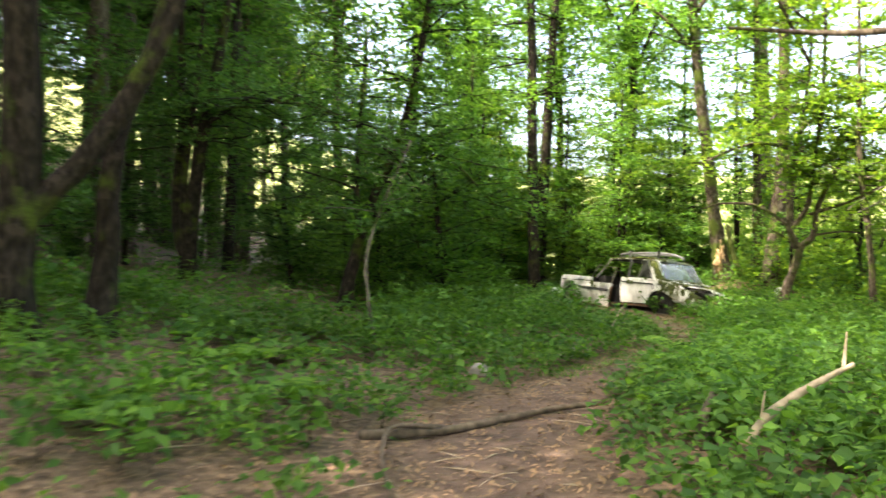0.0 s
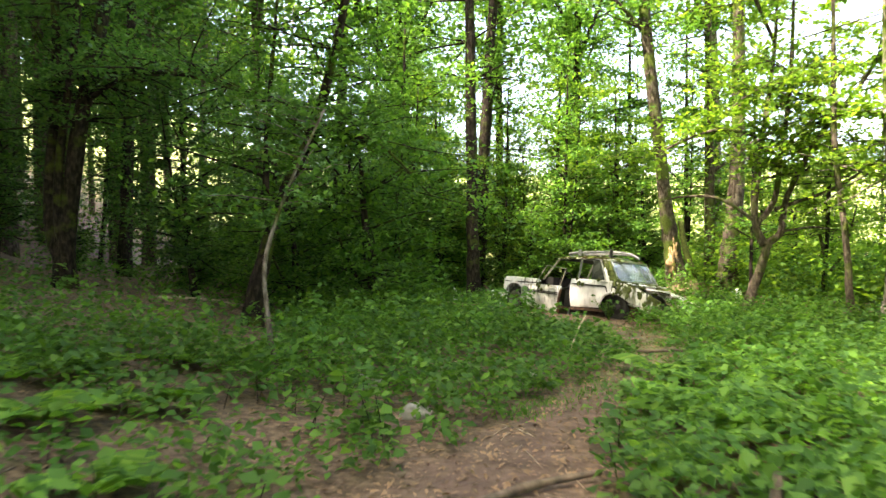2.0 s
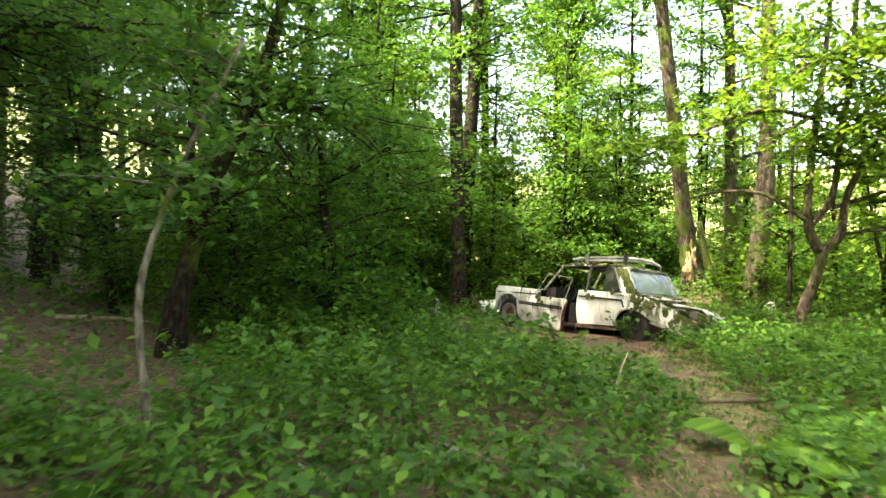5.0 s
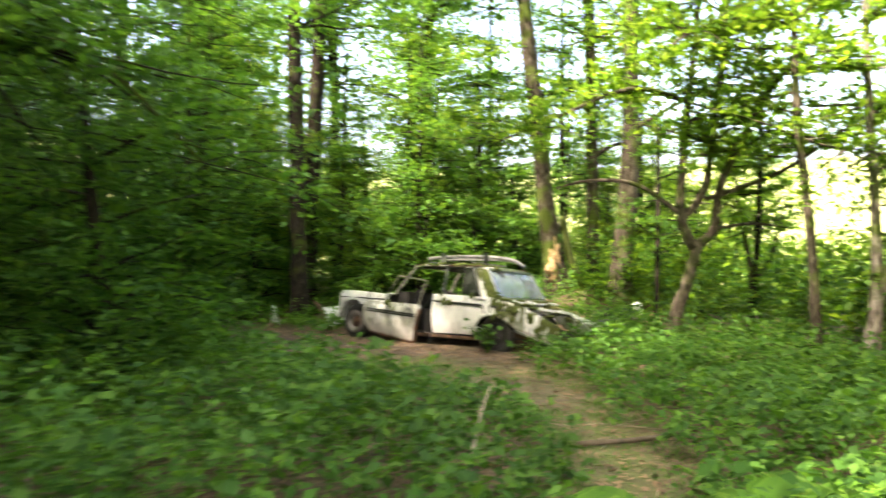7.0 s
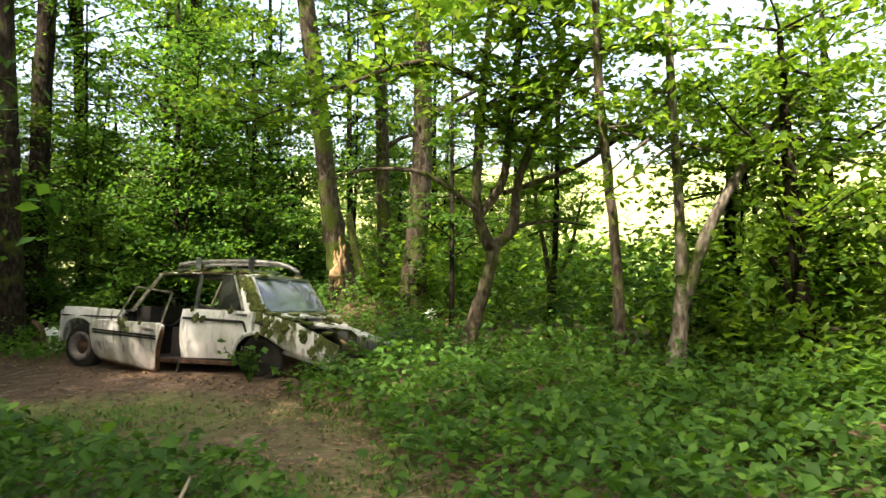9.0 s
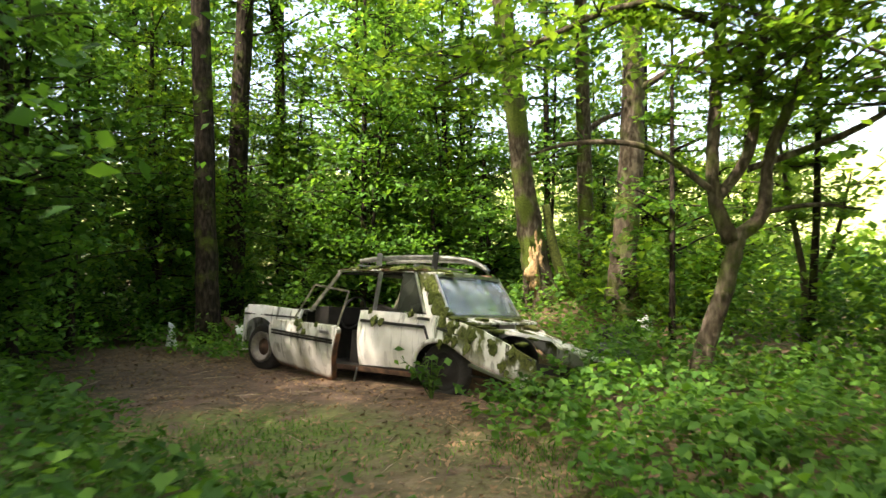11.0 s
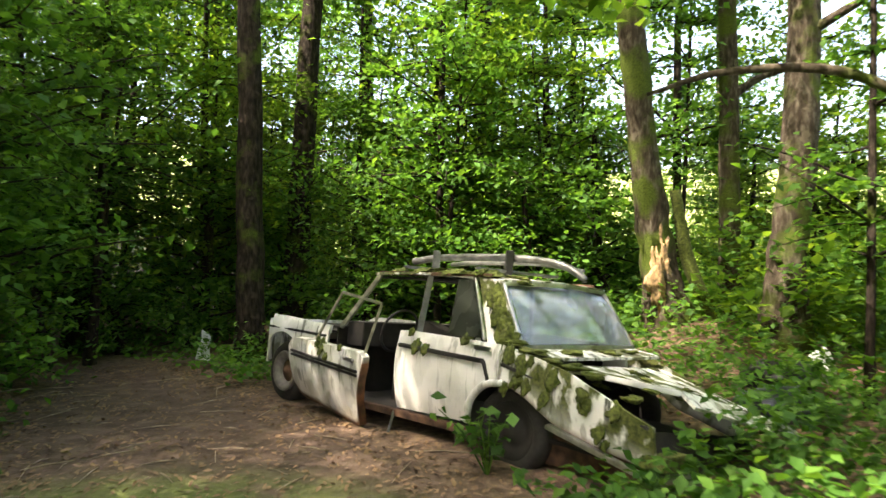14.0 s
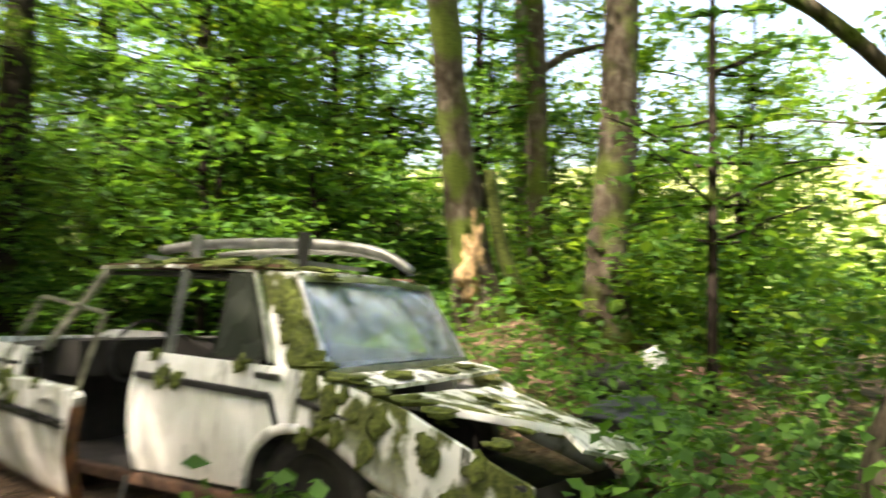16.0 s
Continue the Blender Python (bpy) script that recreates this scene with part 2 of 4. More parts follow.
def leaves_mesh(name, pos, size, material, tilt=0.5, seed=1, ratio=0.62, droop=0.15):
    """Folded leaves, each of two triangles, at the given places."""
    r_ = np.random.default_rng(seed)
    n = len(pos)
    size = np.broadcast_to(size, (n,)) * r_.uniform(0.65, 1.3, n)
    yaw = r_.uniform(0, 2 * math.pi, n)
    pit = r_.normal(-droop, tilt, n)
    rol = r_.normal(0, tilt, n)
    f = np.stack([np.cos(yaw) * np.cos(pit), np.sin(yaw) * np.cos(pit), np.sin(pit)], 1)
    s = np.stack([-np.sin(yaw), np.cos(yaw), np.zeros(n)], 1)
    up = np.cross(f, s)
    s = s * np.cos(rol)[:, None] + up * np.sin(rol)[:, None]
    up = np.cross(f, s)
    L, W = size[:, None], (size * ratio * 0.5)[:, None]
    a = pos - f * L * 0.5
    b = pos + f * L * 0.5
    mid = pos - f * L * 0.08
    c = mid + s * W + up * W * 0.3
    d = mid - s * W + up * W * 0.3
    co = np.empty((n, 4, 3), np.float32)
    co[:, 0], co[:, 1], co[:, 2], co[:, 3] = a, c, b, d
    base = (np.arange(n) * 4)[:, None]
    tri = np.concatenate([base + np.array([[0, 2, 1]]), base + np.array([[0, 3, 2]])], 1).reshape(-1).astype(np.int32)
    me = bpy.data.meshes.new(name)
    me.vertices.add(n * 4)
    me.vertices.foreach_set("co", co.reshape(-1))
    me.loops.add(len(tri))
    me.loops.foreach_set("vertex_index", tri)
    me.polygons.add(n * 2)
    me.polygons.foreach_set("loop_start", np.arange(0, n * 6, 3, dtype=np.int32))
    me.update(calc_edges=True)
    me.materials.append(material)
    return me


# ---- ground ----
PATH = np.array([(0.25, -8), (0.3, 0), (0.3, 4), (0.55, 5.6), (1.35, 6.9), (2.05, 8.0), (3.3, 9.7), (3.9, 11.5), (3.9, 12.8), (3.3, 14.6), (2.6, 16.2), (1.7, 18.0), (0.9, 19.6)])
WIDTH = np.array([0.6, 0.55, 0.55, 0.5, 0.25, 0.16, 0.16, 0.16, 0.6, 1.15, 1.15, 0.9, 0.6])


def path_gap(x, y):
    """Distance to the trodden path's edge (under 0: on it)."""
    best = np.full(np.shape(x), 1e9)
    for (ax, ay), (bx, by), wa, wb in zip(PATH[:-1], PATH[1:], WIDTH[:-1], WIDTH[1:]):
        dx, dy = bx - ax, by - ay
        t = np.clip(((x - ax) * dx + (y - ay) * dy) / (dx * dx + dy * dy), 0, 1)
        best = np.minimum(best, np.hypot(x - ax - t * dx, y - ay - t * dy) - (wa + (wb - wa) * t))
    return best


def wob(x, y, s, seed=0.0):
    return (np.sin(x * s + seed) * np.cos(y * s * 1.13 + 1.7 * seed) + 0.6 * np.sin(x * s * 2.3 + y * s * 1.9 + seed * 3) + 0.4 * np.sin(y * s * 3.7 - x * s * 2.9 + seed)) / 2.0


def height(x, y):
    x, y = np.asarray(x, float), np.asarray(y, float)
    d = np.hypot(x - 2, y - 8)
    z = 0.10 - 0.008 * np.clip(y, -5, 20)
    z = z + 0.14 * np.clip(-x - 0.1, 0, 6.5) * np.clip((y + 4) / 8, 0.3, 1)
    z = z + 1.5 / (1 + np.exp(-(-x - 9.0 - 0.15 * (y - 12)) / 0.7)) * np.exp(-((y - 13) / 9.0) ** 2)
    z = z + 0.38 * np.clip(-x - 9.5, 0, 30)
    z = z + 0.62 * np.exp(-((x - 7.9) ** 2 / 2.2 + (y - 18.3) ** 2 / 2.2))
    z = z + 0.2 * np.clip(d - 36, 0, 60) * (x > -40)
    z = z + 0.04 * wob(x, y, 1.1, 2.0) * np.clip(path_gap(x, y) + 0.4, 0.2, 1) + 0.12 * wob(x, y, 0.35, 5.0) * np.clip((d - 14) / 10, 0, 1)
    return z


def axis(lo, a, b, hi, fine, coarse):
    return np.concatenate([np.linspace(lo, a, coarse, endpoint=False), np.arange(a, b, fine), np.linspace(b, hi, coarse)])


gx, gy = axis(-400, -9, 14, 400, 0.14, 40), axis(-400, -2, 24, 400, 0.14, 40)
GX, GY = np.meshgrid(gx, gy)
GZ = height(GX, GY)
nx, ny = len(gx), len(gy)
idx = np.arange(nx * ny).reshape(ny, nx)
quads = np.stack([idx[:-1, :-1], idx[:-1, 1:], idx[1:, 1:], idx[1:, :-1]], -1).reshape(-1, 4)
gme = mesh_of("ground", np.stack([GX, GY, GZ], -1).reshape(-1, 3), quads.tolist(), GROUND)
gap = path_gap(GX, GY) + 0.18 * wob(GX, GY, 2.6, 1.0)
far = np.hypot(GX - 2, GY - 8)
CLEAR = ((GX - 2.6) / 1.6) ** 2 + ((GY - 14.2) / 1.3) ** 2
layers = {"bare": np.clip(0.5 - gap / 0.5, 0, 1), "mossy": np.clip(1.3 - CLEAR, 0, 1) * 0.9 + 0.8 * np.clip(1 - np.abs(GY - 10.6) / 2.8, 0, 1) * np.clip(1.1 - path_gap(GX, GY) / 0.5, 0, 1) + 0.5 * np.clip(1 - np.hypot(GX - 4.5, GY - 13.4) / 1.1, 0, 1),
          "field": np.clip((far - 22) / 4, 0, 1) * (GX > 6) + np.clip((far - 40) / 5, 0, 1) * (GX <= 6)}
for key, val in layers.items():
    a = gme.attributes.new(key, "FLOAT", "POINT")
    a.data.foreach_set("value", np.clip(val, 0, 1).astype(np.float32).reshape(-1))
tagged(new("ground", gme), "brown forest floor with trodden dirt path and leaf litter", "ground", kind="structure")


def hz(x, y):
    return float(height(x, y))


# ---- trees ----
def grow(limbs, zmin, twigs, length, per, seed, flat=0.12, rise=0.15, fall=0.0):
    """Side twigs off the limbs above zmin, and the places of the leaves on them."""
    r_ = np.random.default_rng(seed)
    pts = np.vstack([l for l in limbs])
    pts = pts[pts[:, 2] > zmin]
    tubes, leaves = [], []
    for i in range(twigs):
        p = pts[r_.integers(len(pts))]
        w = r_.uniform(0, 2 * math.pi)
        ln = length * r_.uniform(0.5, 1.25)
        e = np.array([math.cos(w), math.sin(w), r_.normal(rise, 0.25)]) * ln
        t = np.linspace(0, 1, 5)[:, None]
        line = p[:3] + e * t + np.array([0, 0, -0.25 * ln * fall - 0.08 * ln]) * t ** 2 + r_.normal(0, 0.04 * ln, (5, 3)) * t
        rad = np.linspace(min(p[3] * 0.5, 0.012 * ln + 0.006), 0.003, 5)[:, None]
        tubes.append(tube(np.hstack([line, rad]), 4))
        k = r_.beta(1.6, 1.0, per)
        q = np.stack([np.interp(k, t[:, 0], line[:, j]) for j in range(3)], 1)
        q += r_.normal(0, 1, (per, 3)) * np.array([0.17, 0.17, flat * 0.6]) * ln * (0.35 + 0.65 * k[:, None])
        leaves.append(q)
    return tubes, np.vstack(leaves)


def tree(name, label, limbs, bark, leaf, zmin, twigs, length, per, size, seed, sides=10, knob=0.12, flat=0.12, rise=0.15, fall=0.0, category="tree", group="", origin=None):
    """limbs: lists of (x, y, z, r), z over the ground at the first one's foot."""
    fx, fy = limbs[0][0][:2]
    g = hz(fx, fy) if origin is None else 0.0
    ob = thing(name, label, category, group, Matrix.Translation((fx, fy, g)))
    smooth = [curve_pts([(x - fx, y - fy, z, r) for x, y, z, r in l], 6) for l in limbs]
    for s_ in smooth:
        rr = np.random.default_rng(seed + len(s_))
        s_[1:-1, :2] += rr.normal(0, 0.08, (len(s_) - 2, 2)) * np.minimum(s_[1:-1, 3:4], 0.1)
    foot = smooth[0]
    z0 = np.clip(1 - foot[:, 2] / 0.7, 0, 1)
    foot[:, 3] *= 1 + 0.3 * z0 ** 2
    foot[0, 2] -= 0.25
    tw, lv = grow(smooth, zmin, twigs, length, per, seed, flat, rise, fall)
    V, F = join_tubes([tube(smooth[0], sides, knob, seed)])
    piece("trunk", mesh_of("trunk", V, F, bark), ob)
    for l in smooth[1:]:
        piece("limb", mesh_of("limb", *tube(l, 7, knob, seed), bark), ob)
    if tw:
        tagged(piece("twig_mass", mesh_of("twig_mass", *join_tubes(tw), bark), ob), kind="stuff")
    piece("crown", leaves_mesh("crown", lv, size, leaf, 0.45, seed), ob)
    return ob


def stem(x, y, r, h, dx=0.0, dy=0.0, bend=0.0):
    """A trunk's control points."""
    return [(x, y, 0, r), (x + dx * 0.15 + bend, y + dy * 0.15, h * 0.15, r * 0.86), (x + dx * 0.5 + bend * 1.5, y + dy * 0.5, h * 0.5, r * 0.66), (x + dx, y + dy, h, r * 0.25)]


# the scarred tree behind the wreck, with a mossy buttress
scar = tree("tree", "tall mossy tree with bare wooden scar at foot", [[(7.45, 18.5, 0, 0.27), (7.3, 18.5, 0.7, 0.21), (7.1, 18.45, 2.0, 0.165), (6.9, 18.4, 3.6, 0.15), (6.6, 18.5, 7, 0.13), (6.3, 18.6, 13, 0.07)],
            [(6.6, 18.5, 7, 0.07), (7.4, 18.0, 8.2, 0.05), (8.2, 17.6, 9.0, 0.03)], [(6.7, 18.5, 6, 0.06), (5.8, 18.9, 7.2, 0.04), (5.0, 19.4, 7.8, 0.02)]],
            BARK_MOSS, LEAF, 6.0, 50, 1.9, 70, 0.13, 11)
bmx = bmesh.new()
bmesh.ops.create_icosphere(bmx, subdivisions=4, radius=1)
for v in bmx.verts:
    k = 1 + 0.8 * noise.noise(v.co * 2.1) + 0.5 * noise.noise(v.co * 7)
    w = 0.75 if v.co.z > 0 else 1.15
    v.co = Vector((v.co.x * 0.12 * k * w, v.co.y * 0.06 * k, v.co.z * 0.36 * k))
bmesh.ops.translate(bmx, verts=bmx.verts, vec=(-0.2, -0.17, 0.6))
piece("scar", from_bm("scar", bmx, SCARWOOD, True), scar, "bare pale wood where bark has come off")
piece("buttress", mesh_of("buttress", *tube(curve_pts([(0.0, -0.1, 1.5, 0.06), (0.16, -0.16, 0.6, 0.08), (0.5, -0.28, -0.12, 0.07)], 6), 7, 0.15, 3), MOSS), scar, "mossy root")

tree("tree", "slender mossy tree trunk with a broken side branch", [stem(8.55, 19.1, 0.15, 11, 0.1, 0.3), [(8.57, 19.15, 2.9, 0.06), (8.9, 19.05, 3.15, 0.045), (9.4, 18.9, 3.3, 0.02)]], BARK_MOSS, LEAF, 5.0, 32, 1.5, 70, 0.12, 12)
tree("tree", "thick tree trunk with mossy bark and knots", [[(8.2, 17.55, 0, 0.24), (8.28, 17.6, 0.9, 0.19), (8.5, 17.7, 2.2, 0.185), (8.62, 17.8, 4, 0.16), (8.8, 18.0, 12, 0.07)], [(8.55, 17.7, 3.2, 0.06), (9.6, 17.3, 3.8, 0.03), (10.4, 17.0, 3.9, 0.015)]], BARK_MOSS, LEAF_SUNLIT, 4.5, 44, 1.8, 70, 0.12, 13)

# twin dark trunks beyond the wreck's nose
tree("tree", "dark straight tree trunk with lush crown", [stem(2.62, 20.2, 0.19, 16, -0.1, 0.4)], BARK_SHADY, LEAF, 5.0, 60, 2.0, 70, 0.13, 14, group="twin trunks")
tree("tree", "dark tree trunk leaning slightly beside another", [stem(3.02, 22.3, 0.22, 15, 1.0, 0.4, -0.03)], BARK_SHADY, LEAF, 5.0, 50, 2.0, 70, 0.13, 15, group="twin trunks")

# the forked tree to the right of the path
tree("forked_tree", "leaning forked tree with several bare limbs and maple leaves", [
    [(6.85, 14.25, 0, 0.111), (6.91, 14.22, 0.45, 0.093), (7.10, 14.12, 1.1, 0.081), (7.18, 14.10, 1.45, 0.081)],
    [(7.13, 14.10, 1.4, 0.085), (6.98, 14.15, 1.8, 0.064), (7.03, 14.20, 2.5, 0.060), (7.23, 14.30, 3.5, 0.051), (7.58, 14.50, 5.2, 0.035), (7.73, 14.60, 7.5, 0.015)],
    [(6.98, 14.15, 1.75, 0.051), (7.28, 14.05, 2.2, 0.051), (7.38, 14.00, 3, 0.047), (7.53, 13.90, 4.5, 0.040), (7.43, 13.60, 7, 0.015)],
    [(7.13, 14.10, 1.4, 0.072), (7.38, 14.00, 1.65, 0.064), (7.48, 13.95, 2.3, 0.051), (7.98, 13.70, 3.4, 0.050), (8.63, 13.50, 4.3, 0.035), (9.43, 13.10, 6, 0.015)],
    [(7.03, 14.10, 1.78, 0.035), (6.43, 14.35, 2.25, 0.030), (5.83, 14.60, 2.32, 0.022), (5.43, 14.80, 2.22, 0.012)],
    [(7.28, 14.05, 2.05, 0.035), (8.13, 13.60, 2.4, 0.030), (8.93, 13.20, 3, 0.020), (9.73, 12.80, 3.5, 0.010)],
    [(7.23, 14.30, 3.4, 0.040), (6.23, 14.20, 3.5, 0.030), (5.23, 14.50, 3.1, 0.020), (4.53, 14.90, 2.8, 0.010)],
    [(7.43, 13.90, 4.2, 0.030), (6.43, 13.20, 4, 0.020), (5.63, 13.00, 3.4, 0.010)],
    [(7.43, 14.00, 1.66, 0.025), (7.93, 13.90, 1.72, 0.020), (8.43, 13.80, 1.66, 0.010)],
    [(7.58, 14.5, 5.2, 0.035), (5.8, 13.6, 7.5, 0.03), (4.0, 12.6, 9, 0.02), (2.8, 12, 9.6, 0.01)],
    [(7.6, 14.5, 6, 0.03), (6.4, 15.6, 8, 0.025), (5.2, 15.4, 9.2, 0.012)]],
    BARK, LEAF_SUNLIT, 2.5, 230, 1.1, 50, 0.115, 16, flat=0.16)
tree("tree", "thin slanting pale tree beside the glade", [[(7.85, 12.75, 0, 0.07), (7.75, 12.75, 1.5, 0.055), (7.6, 12.8, 3, 0.05), (7.65, 12.9, 5, 0.035), (7.7, 13, 10, 0.012)]], BARK, LEAF_SUNLIT, 2.6, 45, 1.1, 55, 0.11, 17)
tree("tree", "pale forked tree with lichen spots", [[(8.0, 12.2, 0, 0.1), (8.05, 12.15, 0.8, 0.075), (8.1, 12.2, 2, 0.05), (8.1, 12.3, 4, 0.04), (8.2, 12.4, 10, 0.012)], [(8.05, 12.15, 0.7, 0.07), (8.35, 12.0, 1.6, 0.06), (8.75, 11.8, 2.3, 0.045), (9.5, 11.5, 3.2, 0.02)]], BARK_GREY, LEAF_SUNLIT, 2.4, 60, 1.2, 55, 0.11, 18)
tree("tree", "small dark forked sapling in tall grass", [[(8.95, 15.1, 0, 0.05), (9.0, 15.1, 0.9, 0.042), (8.85, 15.15, 1.8, 0.03), (8.7, 15.2, 3, 0.012)], [(9.0, 15.1, 0.8, 0.035), (9.3, 15.0, 1.3, 0.03), (9.5, 14.9, 2.2, 0.012)]], BARK, LEAF_SUNLIT, 1.6, 26, 0.7, 40, 0.1, 19)
tree("sapling", "slim sapling with dark stem beside scrap heap", [stem(7.95, 16.1, 0.045, 5, 0.25, 0.2)], BARK_SHADY, LEAF, 1.2, 40, 0.8, 40, 0.1, 20)
tree("sapling", "slim dark sapling with big round leaves", [stem(8.6, 14.7, 0.05, 6, 0.2, -0.1, 0.05)], BARK_SHADY, LEAF_SUNLIT, 2.0, 36, 0.9, 30, 0.14, 21)

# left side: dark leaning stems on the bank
# Tops and high limbs of the next two are unseen, added for shade.
tree("tree", "dark leaning tree with moss on bark", [[(-3.5, 7.1, 0, 0.17), (-3.45, 7.2, 0.8, 0.13), (-3.4, 7.3, 2, 0.11), (-2.9, 7.6, 4, 0.09), (-2.6, 8, 9, 0.07), (-2.4, 8.3, 15, 0.02)], [(-2.6, 8, 9, 0.05), (-1.4, 8.6, 11, 0.035), (-0.2, 9.0, 12.5, 0.015)]], BARK_SHADY, LEAF, 6.5, 190, 1.8, 62, 0.13, 22)
tree("tree", "thick dark trunk with big leaning limb", [[(-3.95, 6.3, 0, 0.26), (-3.9, 6.35, 0.8, 0.2), (-3.85, 6.4, 2, 0.17), (-3.9, 6.5, 8, 0.1), (-3.6, 6.6, 15, 0.03)], [(-3.85, 6.35, 1.0, 0.12), (-3.4, 6.6, 1.6, 0.11), (-3.0, 6.8, 2.3, 0.11), (-2.6, 7.0, 3.4, 0.09), (-2.0, 7.4, 6, 0.07), (-1.2, 7.8, 10, 0.04), (-0.9, 8, 13, 0.015)]], BARK_SHADY, LEAF, 5.5, 50, 1.6, 62, 0.13, 23)
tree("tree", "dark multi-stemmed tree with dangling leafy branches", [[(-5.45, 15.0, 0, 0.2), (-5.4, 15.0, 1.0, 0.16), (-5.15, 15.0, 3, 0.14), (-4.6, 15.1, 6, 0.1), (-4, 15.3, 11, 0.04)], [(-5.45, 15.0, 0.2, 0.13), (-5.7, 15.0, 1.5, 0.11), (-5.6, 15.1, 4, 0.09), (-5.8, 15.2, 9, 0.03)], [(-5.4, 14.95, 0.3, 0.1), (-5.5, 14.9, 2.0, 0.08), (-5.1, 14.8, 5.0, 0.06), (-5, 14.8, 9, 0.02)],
     [(-5.1, 15.0, 3.3, 0.05), (-4, 14.4, 3.7, 0.045), (-2.5, 13.6, 3.4, 0.035), (-1.2, 13.0, 2.7, 0.025), (-0.4, 12.6, 1.7, 0.012)]], BARK_SHADY, LEAF_SHADY, 2.6, 170, 1.5, 60, 0.1, 24)
tree("tree", "dark upright tree at the shady clearing", [stem(-5.9, 19.3, 0.17, 11, 0.3, 0.2)], BARK_SHADY, LEAF, 2.2, 80, 1.5, 60, 0.11, 25)
# Limbs above 6 m are out of view, added to shade wreck and clearing.
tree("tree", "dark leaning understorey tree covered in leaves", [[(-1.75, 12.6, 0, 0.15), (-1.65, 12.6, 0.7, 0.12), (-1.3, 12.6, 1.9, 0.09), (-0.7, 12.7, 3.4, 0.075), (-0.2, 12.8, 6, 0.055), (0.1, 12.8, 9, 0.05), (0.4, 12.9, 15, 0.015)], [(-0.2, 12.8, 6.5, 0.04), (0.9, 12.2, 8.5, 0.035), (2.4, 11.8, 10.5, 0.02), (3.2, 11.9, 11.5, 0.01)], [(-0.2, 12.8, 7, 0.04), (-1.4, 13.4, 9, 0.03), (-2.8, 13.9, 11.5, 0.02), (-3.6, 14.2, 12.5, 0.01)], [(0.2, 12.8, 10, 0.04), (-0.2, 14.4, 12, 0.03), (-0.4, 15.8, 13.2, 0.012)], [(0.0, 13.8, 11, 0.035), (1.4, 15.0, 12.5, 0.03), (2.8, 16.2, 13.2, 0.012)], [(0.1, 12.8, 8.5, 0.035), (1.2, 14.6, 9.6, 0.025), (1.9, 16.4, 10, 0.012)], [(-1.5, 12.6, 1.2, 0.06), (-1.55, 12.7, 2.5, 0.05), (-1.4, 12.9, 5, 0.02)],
     [(-0.9, 12.65, 2.9, 0.03), (0.1, 12.4, 2.7, 0.022), (0.9, 12.2, 1.9, 0.012)]], BARK_SHADY, LEAF, 1.3, 340, 1.4, 62, 0.105, 26)
tree("sapling", "thin crooked sapling with peeling pale bark", [[(-0.82, 8.55, 0, 0.026), (-0.9, 8.6, 0.5, 0.024), (-0.95, 8.7, 1.1, 0.021), (-0.75, 8.8, 1.8, 0.016), (-0.4, 8.9, 2.6, 0.012)]], BARK_GREY, LEAF_SHADY, 1.5, 16, 0.7, 40, 0.08, 27)
tree("tree_stump", "dark old stump sprouting short limbs and leaves", [[(0.2, 21.5, 0, 0.26), (0.2, 21.5, 0.9, 0.2), (0.15, 21.5, 1.5, 0.2)], [(0.15, 21.5, 1.4, 0.09), (-0.2, 21.4, 1.9, 0.07), (-0.5, 21.4, 2.6, 0.03)], [(0.2, 21.5, 1.4, 0.08), (0.5, 21.5, 2.0, 0.06), (0.7, 21.6, 3, 0.02)]], BARK_SHADY, LEAF, 1.6, 50, 1.0, 40, 0.1, 28, category="stump")
# a low limb that hangs into the top of the view near the walk's start
# The tall top and its two high limbs are unseen, added for shade.
tree("tree", "tree overhanging the path with a bare crooked branch", [stem(4.6, 2.8, 0.16, 15, -0.9, 0.3), [(4.3, 2.95, 7, 0.07), (3.0, 3.4, 10, 0.04), (1.8, 3.6, 12, 0.015)], [(4.2, 3, 7.5, 0.06), (4.7, 5, 10.5, 0.035), (5.2, 6.4, 12, 0.015)], [(4.5, 2.95, 2.2, 0.05), (3.6, 4.2, 2.75, 0.035), (2.9, 4.8, 2.78, 0.025), (2.2, 5.4, 3.0, 0.012)]], BARK, LEAF_SUNLIT, 4.2, 110, 1.7, 62, 0.13, 29)

# leafy young trees that fill the middle distance: a few kinds, planted again and again
kinds = []
for k, (leaf, hgt, spread, n, per, size) in enumerate([(LEAF, 5.5, 1.15, 80, 80, 0.092), (LEAF_SHADY, 4.2, 1.15, 75, 80, 0.09), (LEAF, 7.5, 1.4, 90, 80, 0.105), (LEAF_SUNLIT, 5.0, 1.2, 75, 76, 0.096), (LEAF, 2.3, 0.9, 70, 80, 0.084), (LEAF_SUNLIT, 2.6, 0.95, 60, 80, 0.084)]):
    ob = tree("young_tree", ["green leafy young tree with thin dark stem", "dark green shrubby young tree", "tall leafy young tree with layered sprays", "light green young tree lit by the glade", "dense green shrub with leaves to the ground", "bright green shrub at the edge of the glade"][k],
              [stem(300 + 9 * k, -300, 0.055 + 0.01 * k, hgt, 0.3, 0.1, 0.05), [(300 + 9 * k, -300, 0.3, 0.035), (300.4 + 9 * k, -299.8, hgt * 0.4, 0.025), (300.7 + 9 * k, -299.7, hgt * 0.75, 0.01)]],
              BARK_SHADY, leaf, hgt * [0.16, 0.16, 0.3, 0.16, 0.04, 0.04][k], n, spread, per, size, 40 + k, sides=6, flat=0.14, group="young trees of the understorey", origin=0)
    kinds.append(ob)
